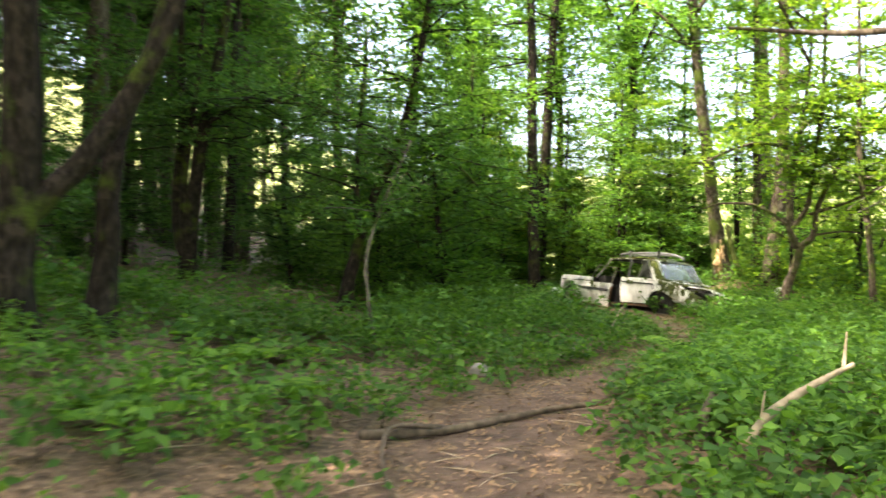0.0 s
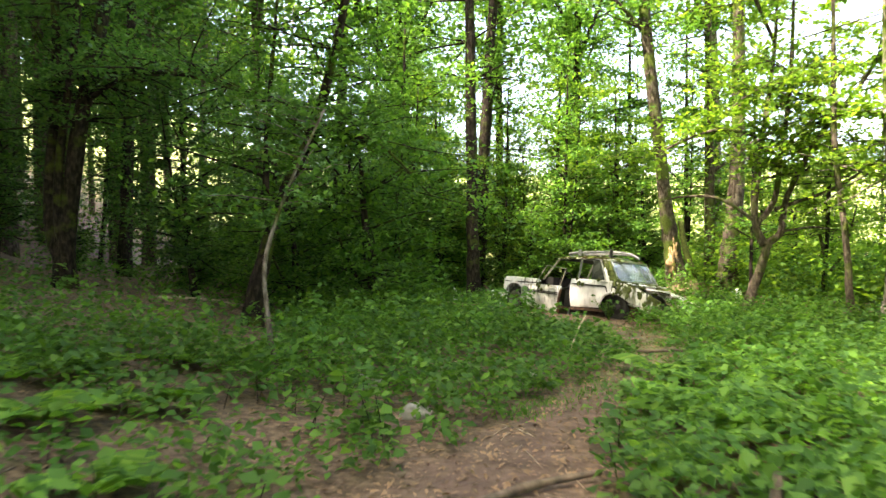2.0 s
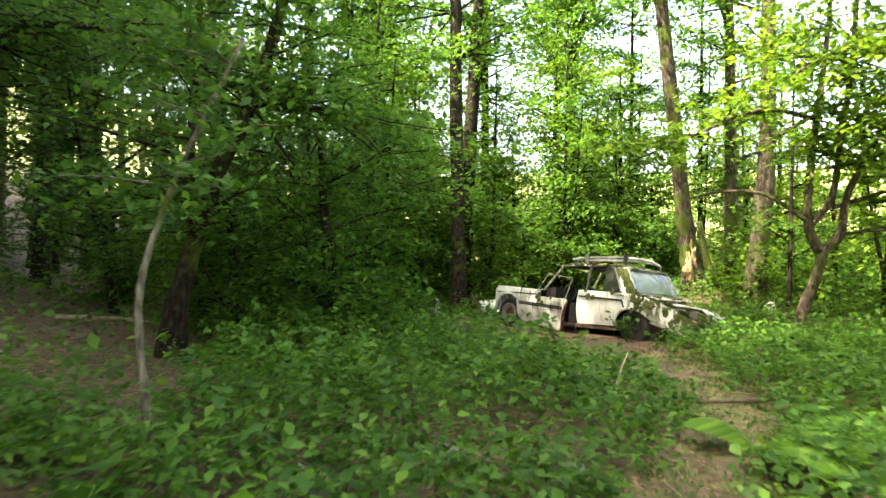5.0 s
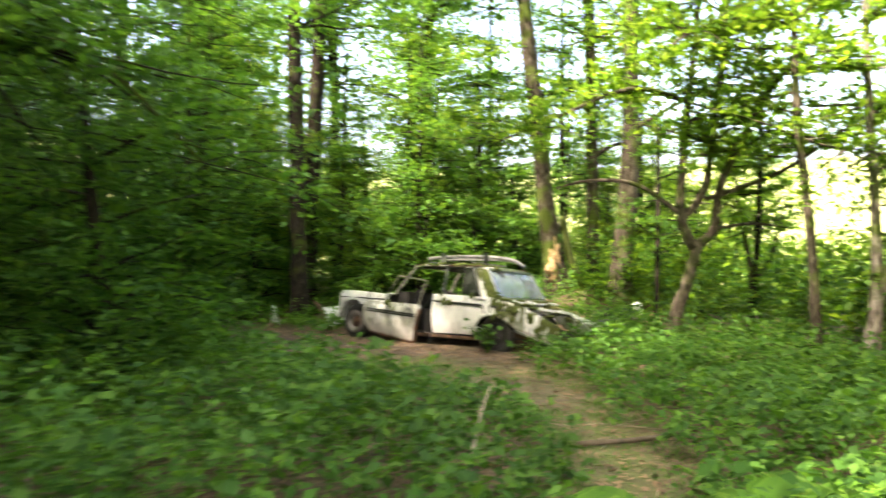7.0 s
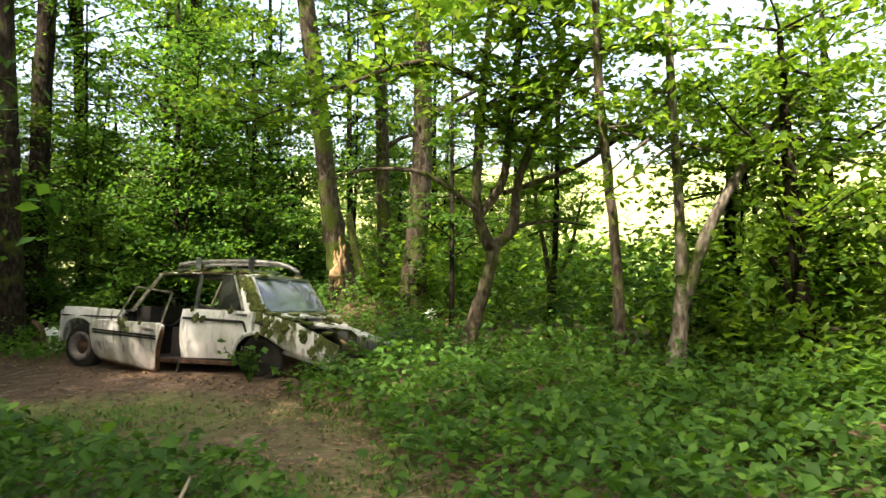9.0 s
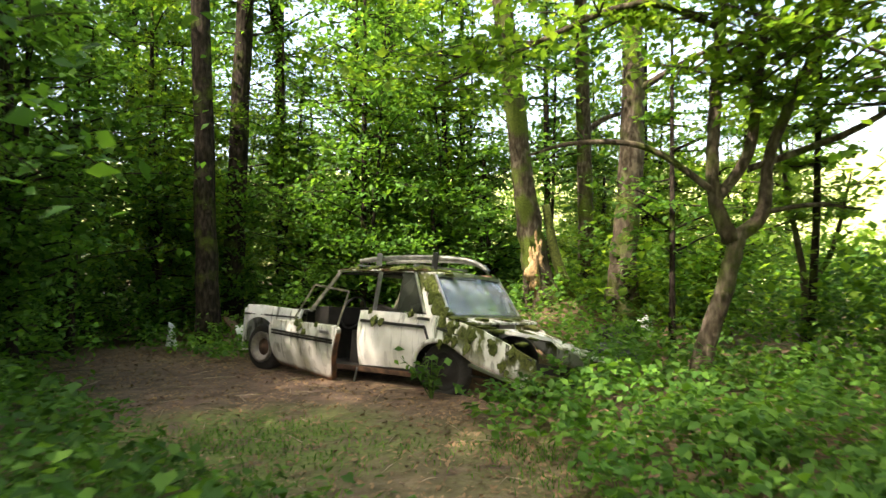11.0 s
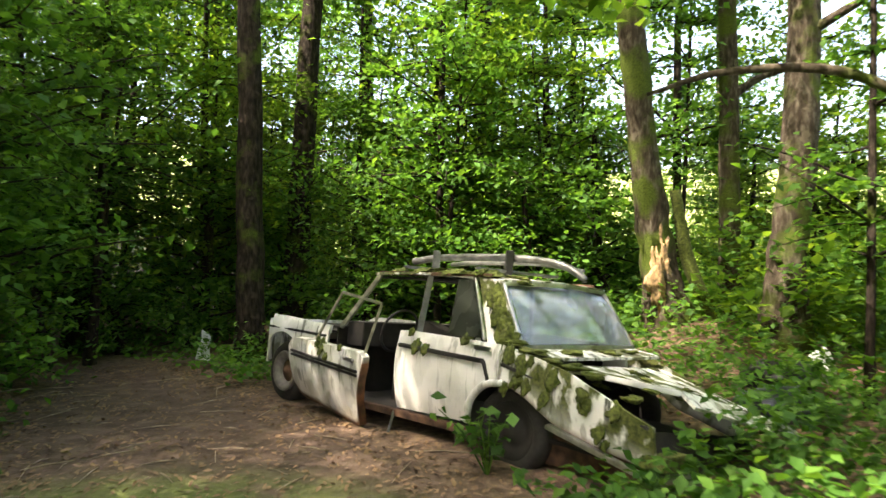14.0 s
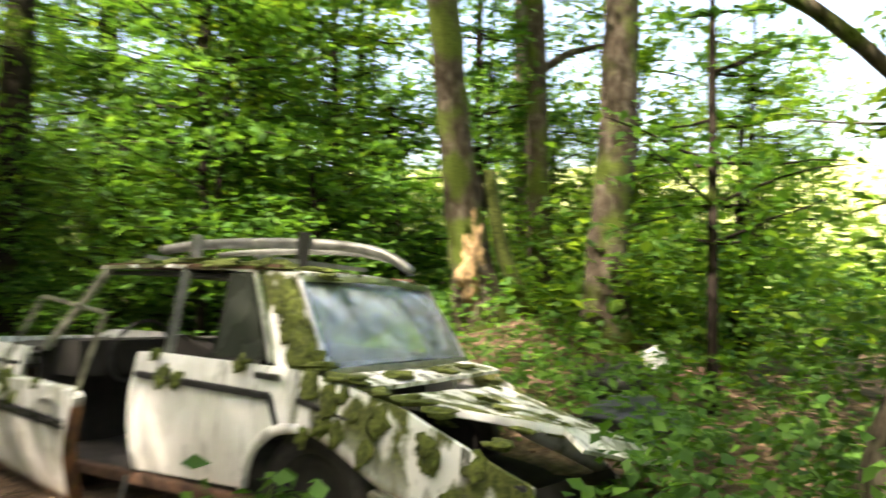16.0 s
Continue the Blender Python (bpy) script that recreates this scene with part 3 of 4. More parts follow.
# Kind 1, toned for shade, goes left; sunlit-toned 3 and 5 mostly back and right.
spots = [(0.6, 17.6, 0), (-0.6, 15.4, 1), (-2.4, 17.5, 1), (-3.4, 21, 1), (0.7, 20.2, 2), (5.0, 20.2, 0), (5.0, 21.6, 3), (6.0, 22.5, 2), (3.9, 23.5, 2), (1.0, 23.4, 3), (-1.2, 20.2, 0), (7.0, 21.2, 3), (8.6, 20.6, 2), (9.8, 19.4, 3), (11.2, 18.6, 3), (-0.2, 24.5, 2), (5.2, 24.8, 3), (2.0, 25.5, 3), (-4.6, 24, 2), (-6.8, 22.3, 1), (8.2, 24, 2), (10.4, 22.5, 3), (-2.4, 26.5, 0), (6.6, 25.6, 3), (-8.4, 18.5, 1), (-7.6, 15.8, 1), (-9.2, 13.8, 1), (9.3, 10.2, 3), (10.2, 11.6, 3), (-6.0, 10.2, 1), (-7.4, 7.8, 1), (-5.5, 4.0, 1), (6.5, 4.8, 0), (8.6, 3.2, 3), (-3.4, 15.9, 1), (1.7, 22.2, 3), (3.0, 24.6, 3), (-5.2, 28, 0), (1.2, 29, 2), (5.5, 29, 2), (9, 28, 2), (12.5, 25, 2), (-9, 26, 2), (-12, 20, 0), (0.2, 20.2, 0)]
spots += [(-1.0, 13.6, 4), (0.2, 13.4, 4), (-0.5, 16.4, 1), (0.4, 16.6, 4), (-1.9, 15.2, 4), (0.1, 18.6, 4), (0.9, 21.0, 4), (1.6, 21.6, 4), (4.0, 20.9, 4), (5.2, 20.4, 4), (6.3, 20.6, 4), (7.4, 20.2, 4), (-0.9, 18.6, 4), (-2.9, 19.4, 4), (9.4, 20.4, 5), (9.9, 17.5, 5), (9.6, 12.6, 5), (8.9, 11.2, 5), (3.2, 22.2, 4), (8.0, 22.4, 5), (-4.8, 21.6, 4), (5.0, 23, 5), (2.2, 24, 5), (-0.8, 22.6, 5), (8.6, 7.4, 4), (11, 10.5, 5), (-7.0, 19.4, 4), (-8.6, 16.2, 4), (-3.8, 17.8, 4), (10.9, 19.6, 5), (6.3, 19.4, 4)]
fill = random.Random(12)
spots += [(fill.uniform(-4, 15), fill.uniform(24, 33), fill.choice([5, 5, 3])) for _ in range(34)]
for i, (x, y, k) in enumerate(spots):
    r_ = random.Random(i)
    s = r_.uniform(0.85, 1.25)
    m = Matrix.Translation((x, y, hz(x, y) - 0.05)) @ Matrix.Rotation(r_.uniform(0, 6.28), 4, "Z") @ Matrix.Scale(s, 4)
    c = copy_thing(kinds[k], m)
    c.scale = (s, s, s * r_.uniform(0.9, 1.15))
for ob in kinds:
    ob.matrix_world = Matrix.Translation(([14.5, 15.5, -12.5, 16.5, -3, 12][kinds.index(ob)], [21, 24, 24, 17, 23, 21.5][kinds.index(ob)], 0.0))

# tall wood all round: crowns overhead and trunks far off
tall = []
for k, (leaf, bark, zlow) in enumerate([(LEAF, BARK_SHADY, 7), (LEAF_SHADY, BARK, 5), (LEAF_SUNLIT, BARK_GREY, 6)]):
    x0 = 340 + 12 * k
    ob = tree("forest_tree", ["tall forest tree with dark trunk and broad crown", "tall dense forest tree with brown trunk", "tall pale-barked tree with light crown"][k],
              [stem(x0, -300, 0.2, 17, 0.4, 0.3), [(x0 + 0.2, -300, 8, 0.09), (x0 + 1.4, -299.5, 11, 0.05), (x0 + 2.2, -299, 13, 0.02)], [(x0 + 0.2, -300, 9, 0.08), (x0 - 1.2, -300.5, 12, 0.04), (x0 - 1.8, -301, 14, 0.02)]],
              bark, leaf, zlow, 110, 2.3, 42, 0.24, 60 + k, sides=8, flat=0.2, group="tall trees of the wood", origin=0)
    tall.append(ob)
tr = random.Random(5)
place = []
for ix in range(-8, 9):
    for iy in range(-4, 12):
        x, y = 2 + ix * 5.2 + tr.uniform(-1.8, 1.8), 8 + iy * 5.2 + tr.uniform(-1.8, 1.8)
        d = math.hypot(x - 2, y - 8)
        near = -8.5 < x < 12 and -1 < y < 26
        glade = x > 9 and -4 < y < 8 + (x - 2) * 2.0 and d > 8
        back = y > 24 and x > -4 and tr.random() < 0.75
        if d > 46 or near or back or (glade and tr.random() < 0.9):
            continue
        place.append((x, y))
# Unseen trees on the left, added to close the canopy and darken the floor.
place += [(-7.4, 7.2), (-9.4, 3.5), (-10.5, 6.5), (-11, 0.5), (-12.5, 4)]
# Many of these stand out of view, added to shade path and start.
place += [(12.4, 8.2), (12.9, 10.2), (10.6, 1.4), (5.5, 0.4), (7.2, 3.6), (9, 0.8), (4, -3.2), (11, 3.8), (6.4, -1.8), (13.5, 4.5), (-7.6, 11.5), (-8.2, 17), (-6.8, 24.2), (-8.1, 28), (-1.2, 24.8), (-11, 15), (-3.9, 26.5), (6.3, 24.0), (9.9, 21.3), (5.4, 8.2 - 6), (1.2, 27.5), (4.4, 26.5)]
place += [(tr.uniform(-24, -9.5), tr.uniform(6, 36)) for _ in range(34)]
for i, (x, y) in enumerate(place):
    s = tr.uniform(0.8, 1.2)
    # Left of x = -5 only the darker-leaved kind, its tone standing for shade.
    c = copy_thing(tall[1 if x < -5 else tr.choice([0, 0, 1, 2])], Matrix.Translation((x, y, hz(x, y) - 0.1)) @ Matrix.Rotation(tr.uniform(0, 6.28), 4, "Z"))
    c.scale = (s, s, s)
for i, ob in enumerate(tall):
    ob.matrix_world = Matrix.Translation((-14 + 3 * i, 33 + i, hz(-14 + 3 * i, 33 + i)))


# ---- undergrowth ----
def scatter(n, x0, x1, y0, y1, keep, seed):
    r_ = np.random.default_rng(seed)
    x, y = r_.uniform(x0, x1, n), r_.uniform(y0, y1, n)
    ok = r_.random(n) < keep(x, y)
    return x[ok], y[ok], r_


CAR_AT = (3.21, 17.6)
cu, cn = (math.sin(radians(35)), -math.cos(radians(35))), (math.cos(radians(35)), math.sin(radians(35)))


def in_car(x, y, m=0.0):
    s = (x - CAR_AT[0]) * cu[0] + (y - CAR_AT[1]) * cu[1]
    w = (x - CAR_AT[0]) * cn[0] + (y - CAR_AT[1]) * cn[1]
    return (s > -0.5 - m) & (s < 3.7 + m) & (w > -0.05 - m) & (w < 1.65 + m)


def herb_cover(x, y):
    g = path_gap(x, y) + 0.25 * wob(x, y, 2.6, 1.0) + 0.12 * wob(x, y, 6.0, 4.0)
    c = np.clip((g - 0.05) / 0.3, 0, 1)
    c = c * np.clip(0.75 + 0.6 * wob(x, y, 1.3, 3.0), 0.12, 1)
    shade = (x < -1.2) & (y > 9.2 - 0.25 * x)
    c = np.where(shade, c * 0.12, c)
    left = (x < 0.4) & (y < 7.8)
    c = np.where(left, c * np.clip(0.25 + 0.8 * wob(x, y, 1.7, 8.0), 0.04, 1), c)
    c = np.where((y > 8) & (y < 15.5) & (x > -0.8) & (x < 2.4), np.clip(c * 1.5, 0, 1), c)
    c = np.where((x > 4.4) & (y > 8.5) & (y < 14.5), np.clip(c * 1.6, 0, 1), c)
    s_ = (x - CAR_AT[0]) * cu[0] + (y - CAR_AT[1]) * cu[1]
    w_ = (x - CAR_AT[0]) * cn[0] + (y - CAR_AT[1]) * cn[1]
    trodden = (s_ > -0.5) & (s_ < 3.55) & (w_ > -0.7) & (w_ < 1.7)
    return np.where(in_car(x, y, 0.05) | trodden, 0.0, c)


def herb_high(x, y):
    g = np.clip(path_gap(x, y) / 1.1, 0.15, 1)
    h = 0.16 + 0.2 * g + 0.1 * wob(x, y, 1.9, 6.0)
    h = h + np.where((x > -0.8) & (x < 2.2) & (y > 9) & (y < 17), 0.22, 0) * g
    h = h + np.where((x > 8) & (y > 11), 0.55, 0)
    h = np.where((x < 0.4) & (y < 7.8), h * 0.75, h)
    return np.clip(h, 0.08, 1.1)


def herbs(name, n, box, size, material, label, seed, grow_up=1.0, off=-9.0):
    x, y, r_ = scatter(n, *box, lambda x, y: herb_cover(x, y) * (path_gap(x, y) > off), seed)
    # leaves gather into plants
    gx_, gy_ = np.round(x / 0.16) * 0.16, np.round(y / 0.16) * 0.16
    px, py = gx_ + 0.08 * wob(gx_, gy_, 37.0, 1.0), gy_ + 0.08 * wob(gx_, gy_, 41.0, 2.0)
    x, y = px + (x - gx_) * 1.1, py + (y - gy_) * 1.1
    tall_ = herb_high(px, py) * (0.6 + 0.8 * (0.5 + 0.5 * np.sin(px * 91.7 + py * 57.3)))
    k = r_.beta(2.2, 1.1, len(x))
    pos = np.stack([x, y, height(x, y) + 0.02 + tall_ * k * grow_up], 1)
    me = leaves_mesh(name, pos, size, material, 0.35, seed, 0.72, 0.25)
    tagged(new(name, me), label, "undergrowth", kind="stuff")


herbs("undergrowth", 180000, (-6, 10, 1.5, 20), 0.082, HERB, "low green woodland herbs and brambles", 71)
herbs("undergrowth", 60000, (-6, 6, 1.5, 12), 0.048, HERB, "small-leaved green herbs along the path", 72, 0.7)
herbs("undergrowth", 60000, (-16, 18, -6, 34), 0.15, LEAF, "green weeds under the trees", 73, off=4.2)
herbs("undergrowth", 40000, (7.6, 20, 7, 26), 0.14, LEAF_SUNLIT, "tall bright green weeds by the sunny glade", 74, 1.3, 3.6)



def seedlings(n, box, seed):
    """Knee-high broad-leaved seedlings in loose clumps."""
    r_ = np.random.default_rng(seed)
    x, y = r_.uniform(box[0], box[1], n), r_.uniform(box[2], box[3], n)
    ok = (path_gap(x, y) > 0.2) & (wob(x, y, 1.9, 9.0) > 0.0)
    lv, tb = [], []
    for a, b in zip(x[ok], y[ok]):
        z, h = hz(a, b), r_.uniform(0.12, 0.34)
        lean = r_.normal(0, 0.06, 2)
        tb.append(tube([(a, b, z - 0.02, 0.004), (a + lean[0] * 0.4, b + lean[1] * 0.4, z + h * 0.5, 0.003), (a + lean[0], b + lean[1], z + h, 0.002)], 4))
        for lev in np.linspace(0.45, 1, 3):
            for w in r_.uniform(0, 6.28) + np.arange(4) * 1.57:
                d = 0.085 * (1.3 - 0.4 * lev)
                lv.append((a + lean[0] * lev + d * math.cos(w), b + lean[1] * lev + d * math.sin(w), z + h * lev + r_.normal(0, 0.015)))
    me = leaves_mesh("seedlings", np.array(lv), 0.105, HERB, 0.3, seed, 0.8, 0.2)
    tagged(new("seedlings", me), "broad-leaved green tree seedlings on the shady floor", "seedlings", kind="stuff")
    tagged(new("seedling_stems", mesh_of("seedling_stems", *join_tubes(tb), BARK_SHADY)), "thin brown stems of tree seedlings", "stems", kind="stuff")


seedlings(280, (-4.5, 0.2, 1.6, 8.5), 301)
seedlings(160, (1.4, 4.2, 2.0, 6.5), 302)
seedlings(260, (5.2, 9.0, 8.0, 13.0), 303)

# dead leaves
x, y, r_ = scatter(120000, -9, 9, 1, 20, lambda x, y: np.where(in_car(x, y), 0, np.clip(0.9 - 0.5 * (path_gap(x, y) > 0.3) - 0.35 * (path_gap(x, y) < -0.35), 0.2, 1)), 80)
me = leaves_mesh("leaf_litter", np.stack([x, y, height(x, y) + 0.012], 1), 0.05, LITTER, 0.22, 81, 0.5)
tagged(new("leaf_litter", me), "dry brown fallen leaves and bits of bark", "leaf litter", kind="stuff")

# moss grass of the clearing
x, y, r_ = scatter(26000, 0.6, 5.6, 12.2, 16.2, lambda x, y: np.clip(1.1 - ((x - 2.4) / 1.7) ** 2 - ((y - 13.9) / 1.1) ** 2, 0, 1) * np.clip(0.5 + wob(x, y, 3.1, 2.0), 0, 1) + 0.5 * np.clip(1 - np.hypot(x - 4.6, y - 13.2) / 0.9, 0, 1), 90)
x2, y2, r2 = scatter(60000, 1.0, 5.2, 7.2, 13.6, lambda x, y: np.clip(0.9 - np.abs(path_gap(x, y) - 0.15) / 0.4, 0, 1) * np.clip(0.5 + wob(x, y, 3.7, 5.0), 0, 1), 93)
x, y = np.concatenate([x, x2]), np.concatenate([y, y2])
me = leaves_mesh("grass", np.stack([x, y, height(x, y) + 0.02], 1), 0.055, HERB, 0.4, 91, 0.14, -0.9)
tagged(new("grass", me), "short mossy grass beside the trodden dirt", "grass", kind="stuff")

# bits of twig on the bare ground
x, y, r_ = scatter(1500, -5, 5.5, 2, 19, lambda x, y: np.where(in_car(x, y), 0, np.where(path_gap(x, y) < 0.2, 0.5, np.where((x < -1) & (y > 9), 0.5, 0.1))), 92)
bits = []
for a, b in zip(x, y):
    w, L = r_.uniform(0, 6.28), r_.uniform(0.05, 0.22)
    ex, ey = math.cos(w) * L, math.sin(w) * L
    z = hz(a, b)
    bits.append(tube([(a - ex, b - ey, z + 0.008, 0.003), (a, b, z + 0.016, 0.004), (a + ex, b + ey, z + 0.01, 0.002)], 4))
tagged(new("twig_litter", mesh_of("twig_litter", *join_tubes(bits), DEADWOOD)), "scattered dry twigs on the ground", "twigs", kind="stuff")

# ---- the wrecked car ----
car = thing("wrecked_car", "abandoned white saloon car, rusty, mossy, one door hanging open", "car", m=Matrix.Translation((3.14, 17.6, -0.03)) @ Matrix.Rotation(radians(-55), 4, "Z") @ Matrix.Rotation(radians(-5.5), 4, "X"))
CW = 1.6


def side_y(s, z):
    y = 0.055 * ((z - 0.5) / 0.3) ** 2
    y = y + np.where(s < -0.1, 0.16 * ((-0.1 - s) / 0.35) ** 2, 0) + np.where(s > 3.3, 0.12 * ((s - 3.3) / 0.5) ** 2, 0)
    return y


def skin(name, s0, s1, top, bot, label="", arch=None, mirror=False, ns=36, nz=14, rust=0.3, grime=0.8, mossy=0.3, parent=None, thick=0.025, flat=False, material=None):
    """A body panel between a top and a bottom line, bulged, with thickness and arches cut out."""
    S = np.linspace(s0, s1, ns)
    tz = np.interp(S, *zip(*top))
    bz = np.interp(S, *zip(*bot))
    if arch:
        cs, cz, cr = arch
        bz = np.maximum(bz, np.where(np.abs(S - cs) < cr, cz + np.sqrt(np.clip(cr * cr - (S - cs) ** 2, 0, None)), -9))
    bz = np.minimum(bz, tz - 0.01)
    K = np.linspace(0, 1, nz)
    SS = np.repeat(S[:, None], nz, 1)
    ZZ = bz[:, None] + (tz - bz)[:, None] * K
    dent = 0.006 * wob(SS, ZZ, 9.0, 2.0)
    YY = side_y(SS, ZZ) * (0.5 if flat else 1) + dent
    inner = YY + thick
    if mirror:
        YY, inner = CW - YY, CW - inner
    V = np.concatenate([np.stack([SS, YY, ZZ], -1).reshape(-1, 3), np.stack([SS, inner, ZZ], -1).reshape(-1, 3)])
    n = ns * nz
    F = []
    for i in range(ns - 1):
        for j in range(nz - 1):
            a, b, c, d = i * nz + j, (i + 1) * nz + j, (i + 1) * nz + j + 1, i * nz + j + 1
            F += [(a, b, c, d), (a + n, d + n, c + n, b + n)]
    rim = [i * nz for i in range(ns)] + [(ns - 1) * nz + j for j in range(1, nz)] + [i * nz + nz - 1 for i in range(ns - 2, -1, -1)] + [j for j in range(nz - 2, 0, -1)]
    F += [(rim[i], rim[i - 1], rim[i - 1] + n, rim[i] + n) for i in range(len(rim))]
    me = mesh_of(name, V, F, material or PAINT)
    low = np.clip(1 - (ZZ - bz[:, None]) / 0.12, 0, 1) * rust
    high = np.clip(0.35 + K[None, :] * 0.9 + 0 * SS, 0, 1) * grime
    ms = np.clip(0 * SS + mossy * (0.5 + K[None, :]), 0, 1)
    for key, val in (("rust", low), ("grime", high), ("mossy", ms)):
        at = me.attributes.new(key, "FLOAT", "POINT")
        v = val.astype(np.float32).reshape(-1)
        at.data.foreach_set("value", np.concatenate([v, v]))
    me.set_sharp_from_angle(angle=radians(40))
    return piece(name, me, parent or car, label)


def tagpaint(me, rust, grime, mossy):
    for key, val in (("rust", rust), ("grime", grime), ("mossy", mossy)):
        at = me.attributes.new(key, "FLOAT", "POINT")
        at.data.foreach_set("value", np.full(len(me.vertices), val, np.float32))
    return me


def beam(a, b, w, d, bev=0.006):
    a, b = Vector(a), Vector(b)
    bm = bmesh.new()
    bmesh.ops.create_cube(bm, size=1)
    for v in bm.verts:
        v.co = Vector((v.co.x * w, v.co.y * d, v.co.z * (b - a).length))
    bmesh.ops.bevel(bm, geom=bm.edges[:], offset=min(bev, w * 0.3, d * 0.3), segments=2, affect="EDGES")
    q = (b - a).to_track_quat("Z", "Y")
    bmesh.ops.transform(bm, matrix=Matrix.Translation((a + b) / 2) @ q.to_matrix().to_4x4(), verts=bm.verts)
    return bm


def bar(name, a, b, w, d, material, parent=None, label=""):
    me = from_bm(name, beam(a, b, w, d), material)
    if material == PAINT:
        tagpaint(me, 0.15, 0.9, 0.7)
    return piece(name, me, parent or car, label)


def sheet(name, corners, material, parent=None, label="", n=14, thick=0.02, sag=0.0, rough=0.004, marks=(0.1, 0.8, 0.7)):
    """A bent sheet through four corners (near front, near rear, far rear, far front)."""
    a, b, c, d = [np.array(p, float) for p in corners]
    u, v = np.meshgrid(np.linspace(0, 1, n), np.linspace(0, 1, n))
    u, v = u[..., None], v[..., None]
    P = (a * (1 - u) + b * u) * (1 - v) + (d * (1 - u) + c * u) * v
    nrm = np.cross(b - a, d - a)
    nrm /= np.linalg.norm(nrm)
    if nrm[2] < 0:
        nrm = -nrm
    P = P + nrm * (sag * 4 * (u * (1 - u) + v * (1 - v)) / 2 + rough * wob(P[..., 0:1] * 1.0, P[..., 1:2] * 1.0, 11.0, 3.0))
    V = np.concatenate([P.reshape(-1, 3), (P - nrm * thick).reshape(-1, 3)])
    m_ = n * n
    F = []
    for i in range(n - 1):
        for j in range(n - 1):
            q = (i * n + j, i * n + j + 1, (i + 1) * n + j + 1, (i + 1) * n + j)
            F += [q, tuple(k + m_ for k in q[::-1])]
    rim = list(range(n)) + [i * n + n - 1 for i in range(1, n)] + [m_ - 1 - j for j in range(1, n)] + [i * n for i in range(n - 2, 0, -1)]
    F += [(rim[i], rim[i - 1], rim[i - 1] + m_, rim[i] + m_) for i in range(len(rim))]
    me = mesh_of(name, V, F, material)
    me.set_sharp_from_angle(angle=radians(40))
    if material == PAINT:
        tagpaint(me, *marks)
    return piece(name, me, parent or car, label)


belt = [(-0.5, 0.69), (-0.42, 0.765), (0.0, 0.765), (0.7, 0.73), (1.0, 0.73), (1.72, 0.765), (2.66, 0.745), (2.9, 0.70), (3.2, 0.63), (3.45, 0.53), (3.72, 0.39)]
for mir in (False, True):
    skin("front_wing", -0.48, 0.72, belt, [(-0.48, 0.35), (-0.3, 0.3), (0.72, 0.2)], "white front wing with streaks of grime", (0.0, 0.26, 0.36), mir, rust=0.25, mossy=0.15)
    if mir:
        skin("front_door", 0.74, 1.66, belt, [(0.7, 0.17), (1.7, 0.17)], "", None, mir)
    rd = skin("rear_door", 1.62, 2.64, belt, [(1.6, 0.18), (2.7, 0.2)], "white rear door with black moulding", (2.72, 0.14, 0.36), mir, rust=0.32, grime=0.45, mossy=0.12)
    skin("rear_quarter", 2.655, 3.72, [(a, b - (0.22 * max(0, a - 2.7) if mir else 0)) for a, b in belt], [(2.6, 0.5), (2.75, 0.485), (2.86, 0.45), (3.0, 0.37), (3.1, 0.31), (3.72, 0.14)], "rusted rear wing half covered in moss", None, mir, rust=0.55, grime=1.0, mossy=1.0)
    if not mir:
        bar("moulding", (1.66, -0.012 + 0.02, 0.655), (2.52, 0.0, 0.625), 0.04, 0.03, BLACK, rd)
        bar("moulding", (2.52, 0.0, 0.63), (2.58, -0.005, 0.5), 0.03, 0.02, BLACK, rd)
        bar("door_handle", (2.42, 0.01, 0.71), (2.58, 0.01, 0.705), 0.02, 0.03, CHROME, rd, "dull chrome handle")
        bar("moulding", (2.68, 0.0, 0.625), (3.7, 0.09, 0.385), 0.035, 0.025, BLACK, car, "black rubbing strip")
        bar("moulding", (-0.3, 0.03, 0.655), (0.7, 0.005, 0.64), 0.025, 0.02, BLACK)
        V, F = tube(curve_pts([(2.36, 0.045, 0.2, 0.024), (2.42, 0.012, 0.36, 0.026), (2.55, 0.0, 0.475, 0.026), (2.7, -0.005, 0.505, 0.022)], 7), 8)
        piece("arch_flare", tagpaint(mesh_of("arch_flare", V, F, PAINT), 0.2, 0.5, 0.2), car, "white wheel arch lip")
        bar("sill_strip", (3.08, -0.01, 0.3), (3.76, 0.05, 0.115), 0.055, 0.03, CHROME, car, "bent chrome bumper end")
    y = CW - 0.06 if mir else 0.06
    bar("sill", (0.5, y, 0.14), (2.4, y, 0.14), 0.07, 0.05, RUST)

# the front door hangs open and rests its lower corner on the ground
door = new("front_door")
door.parent = car
door.matrix_local = Matrix.Translation((0.34, -0.07, 0.0)) @ Matrix.Rotation(radians(-6.5), 4, "Z") @ Matrix.Rotation(radians(4.5), 4, "Y") @ Matrix.Rotation(radians(7), 4, "X")
tagged(door, "white front door hanging open, rusty lower edge")
skin("door_skin", -0.02, 1.22, [(-0.02, 0.54), (0.02, 0.59), (0.1, 0.62), (1.15, 0.68), (1.22, 0.65)], [(-0.02, 0.16), (0.04, 0.09), (0.98, 0.06), (1.06, 0.1), (1.22, 0.58)], "", None, False, 28, 14, rust=0.75, grime=0.7, mossy=0.35, parent=door, thick=0.06)
bar("moulding", (0.05, -0.01, 0.505), (1.16, -0.005, 0.535), 0.022, 0.02, BLACK, door)
bar("moulding", (0.05, -0.01, 0.47), (1.16, -0.005, 0.505), 0.012, 0.02, BLACK, door)
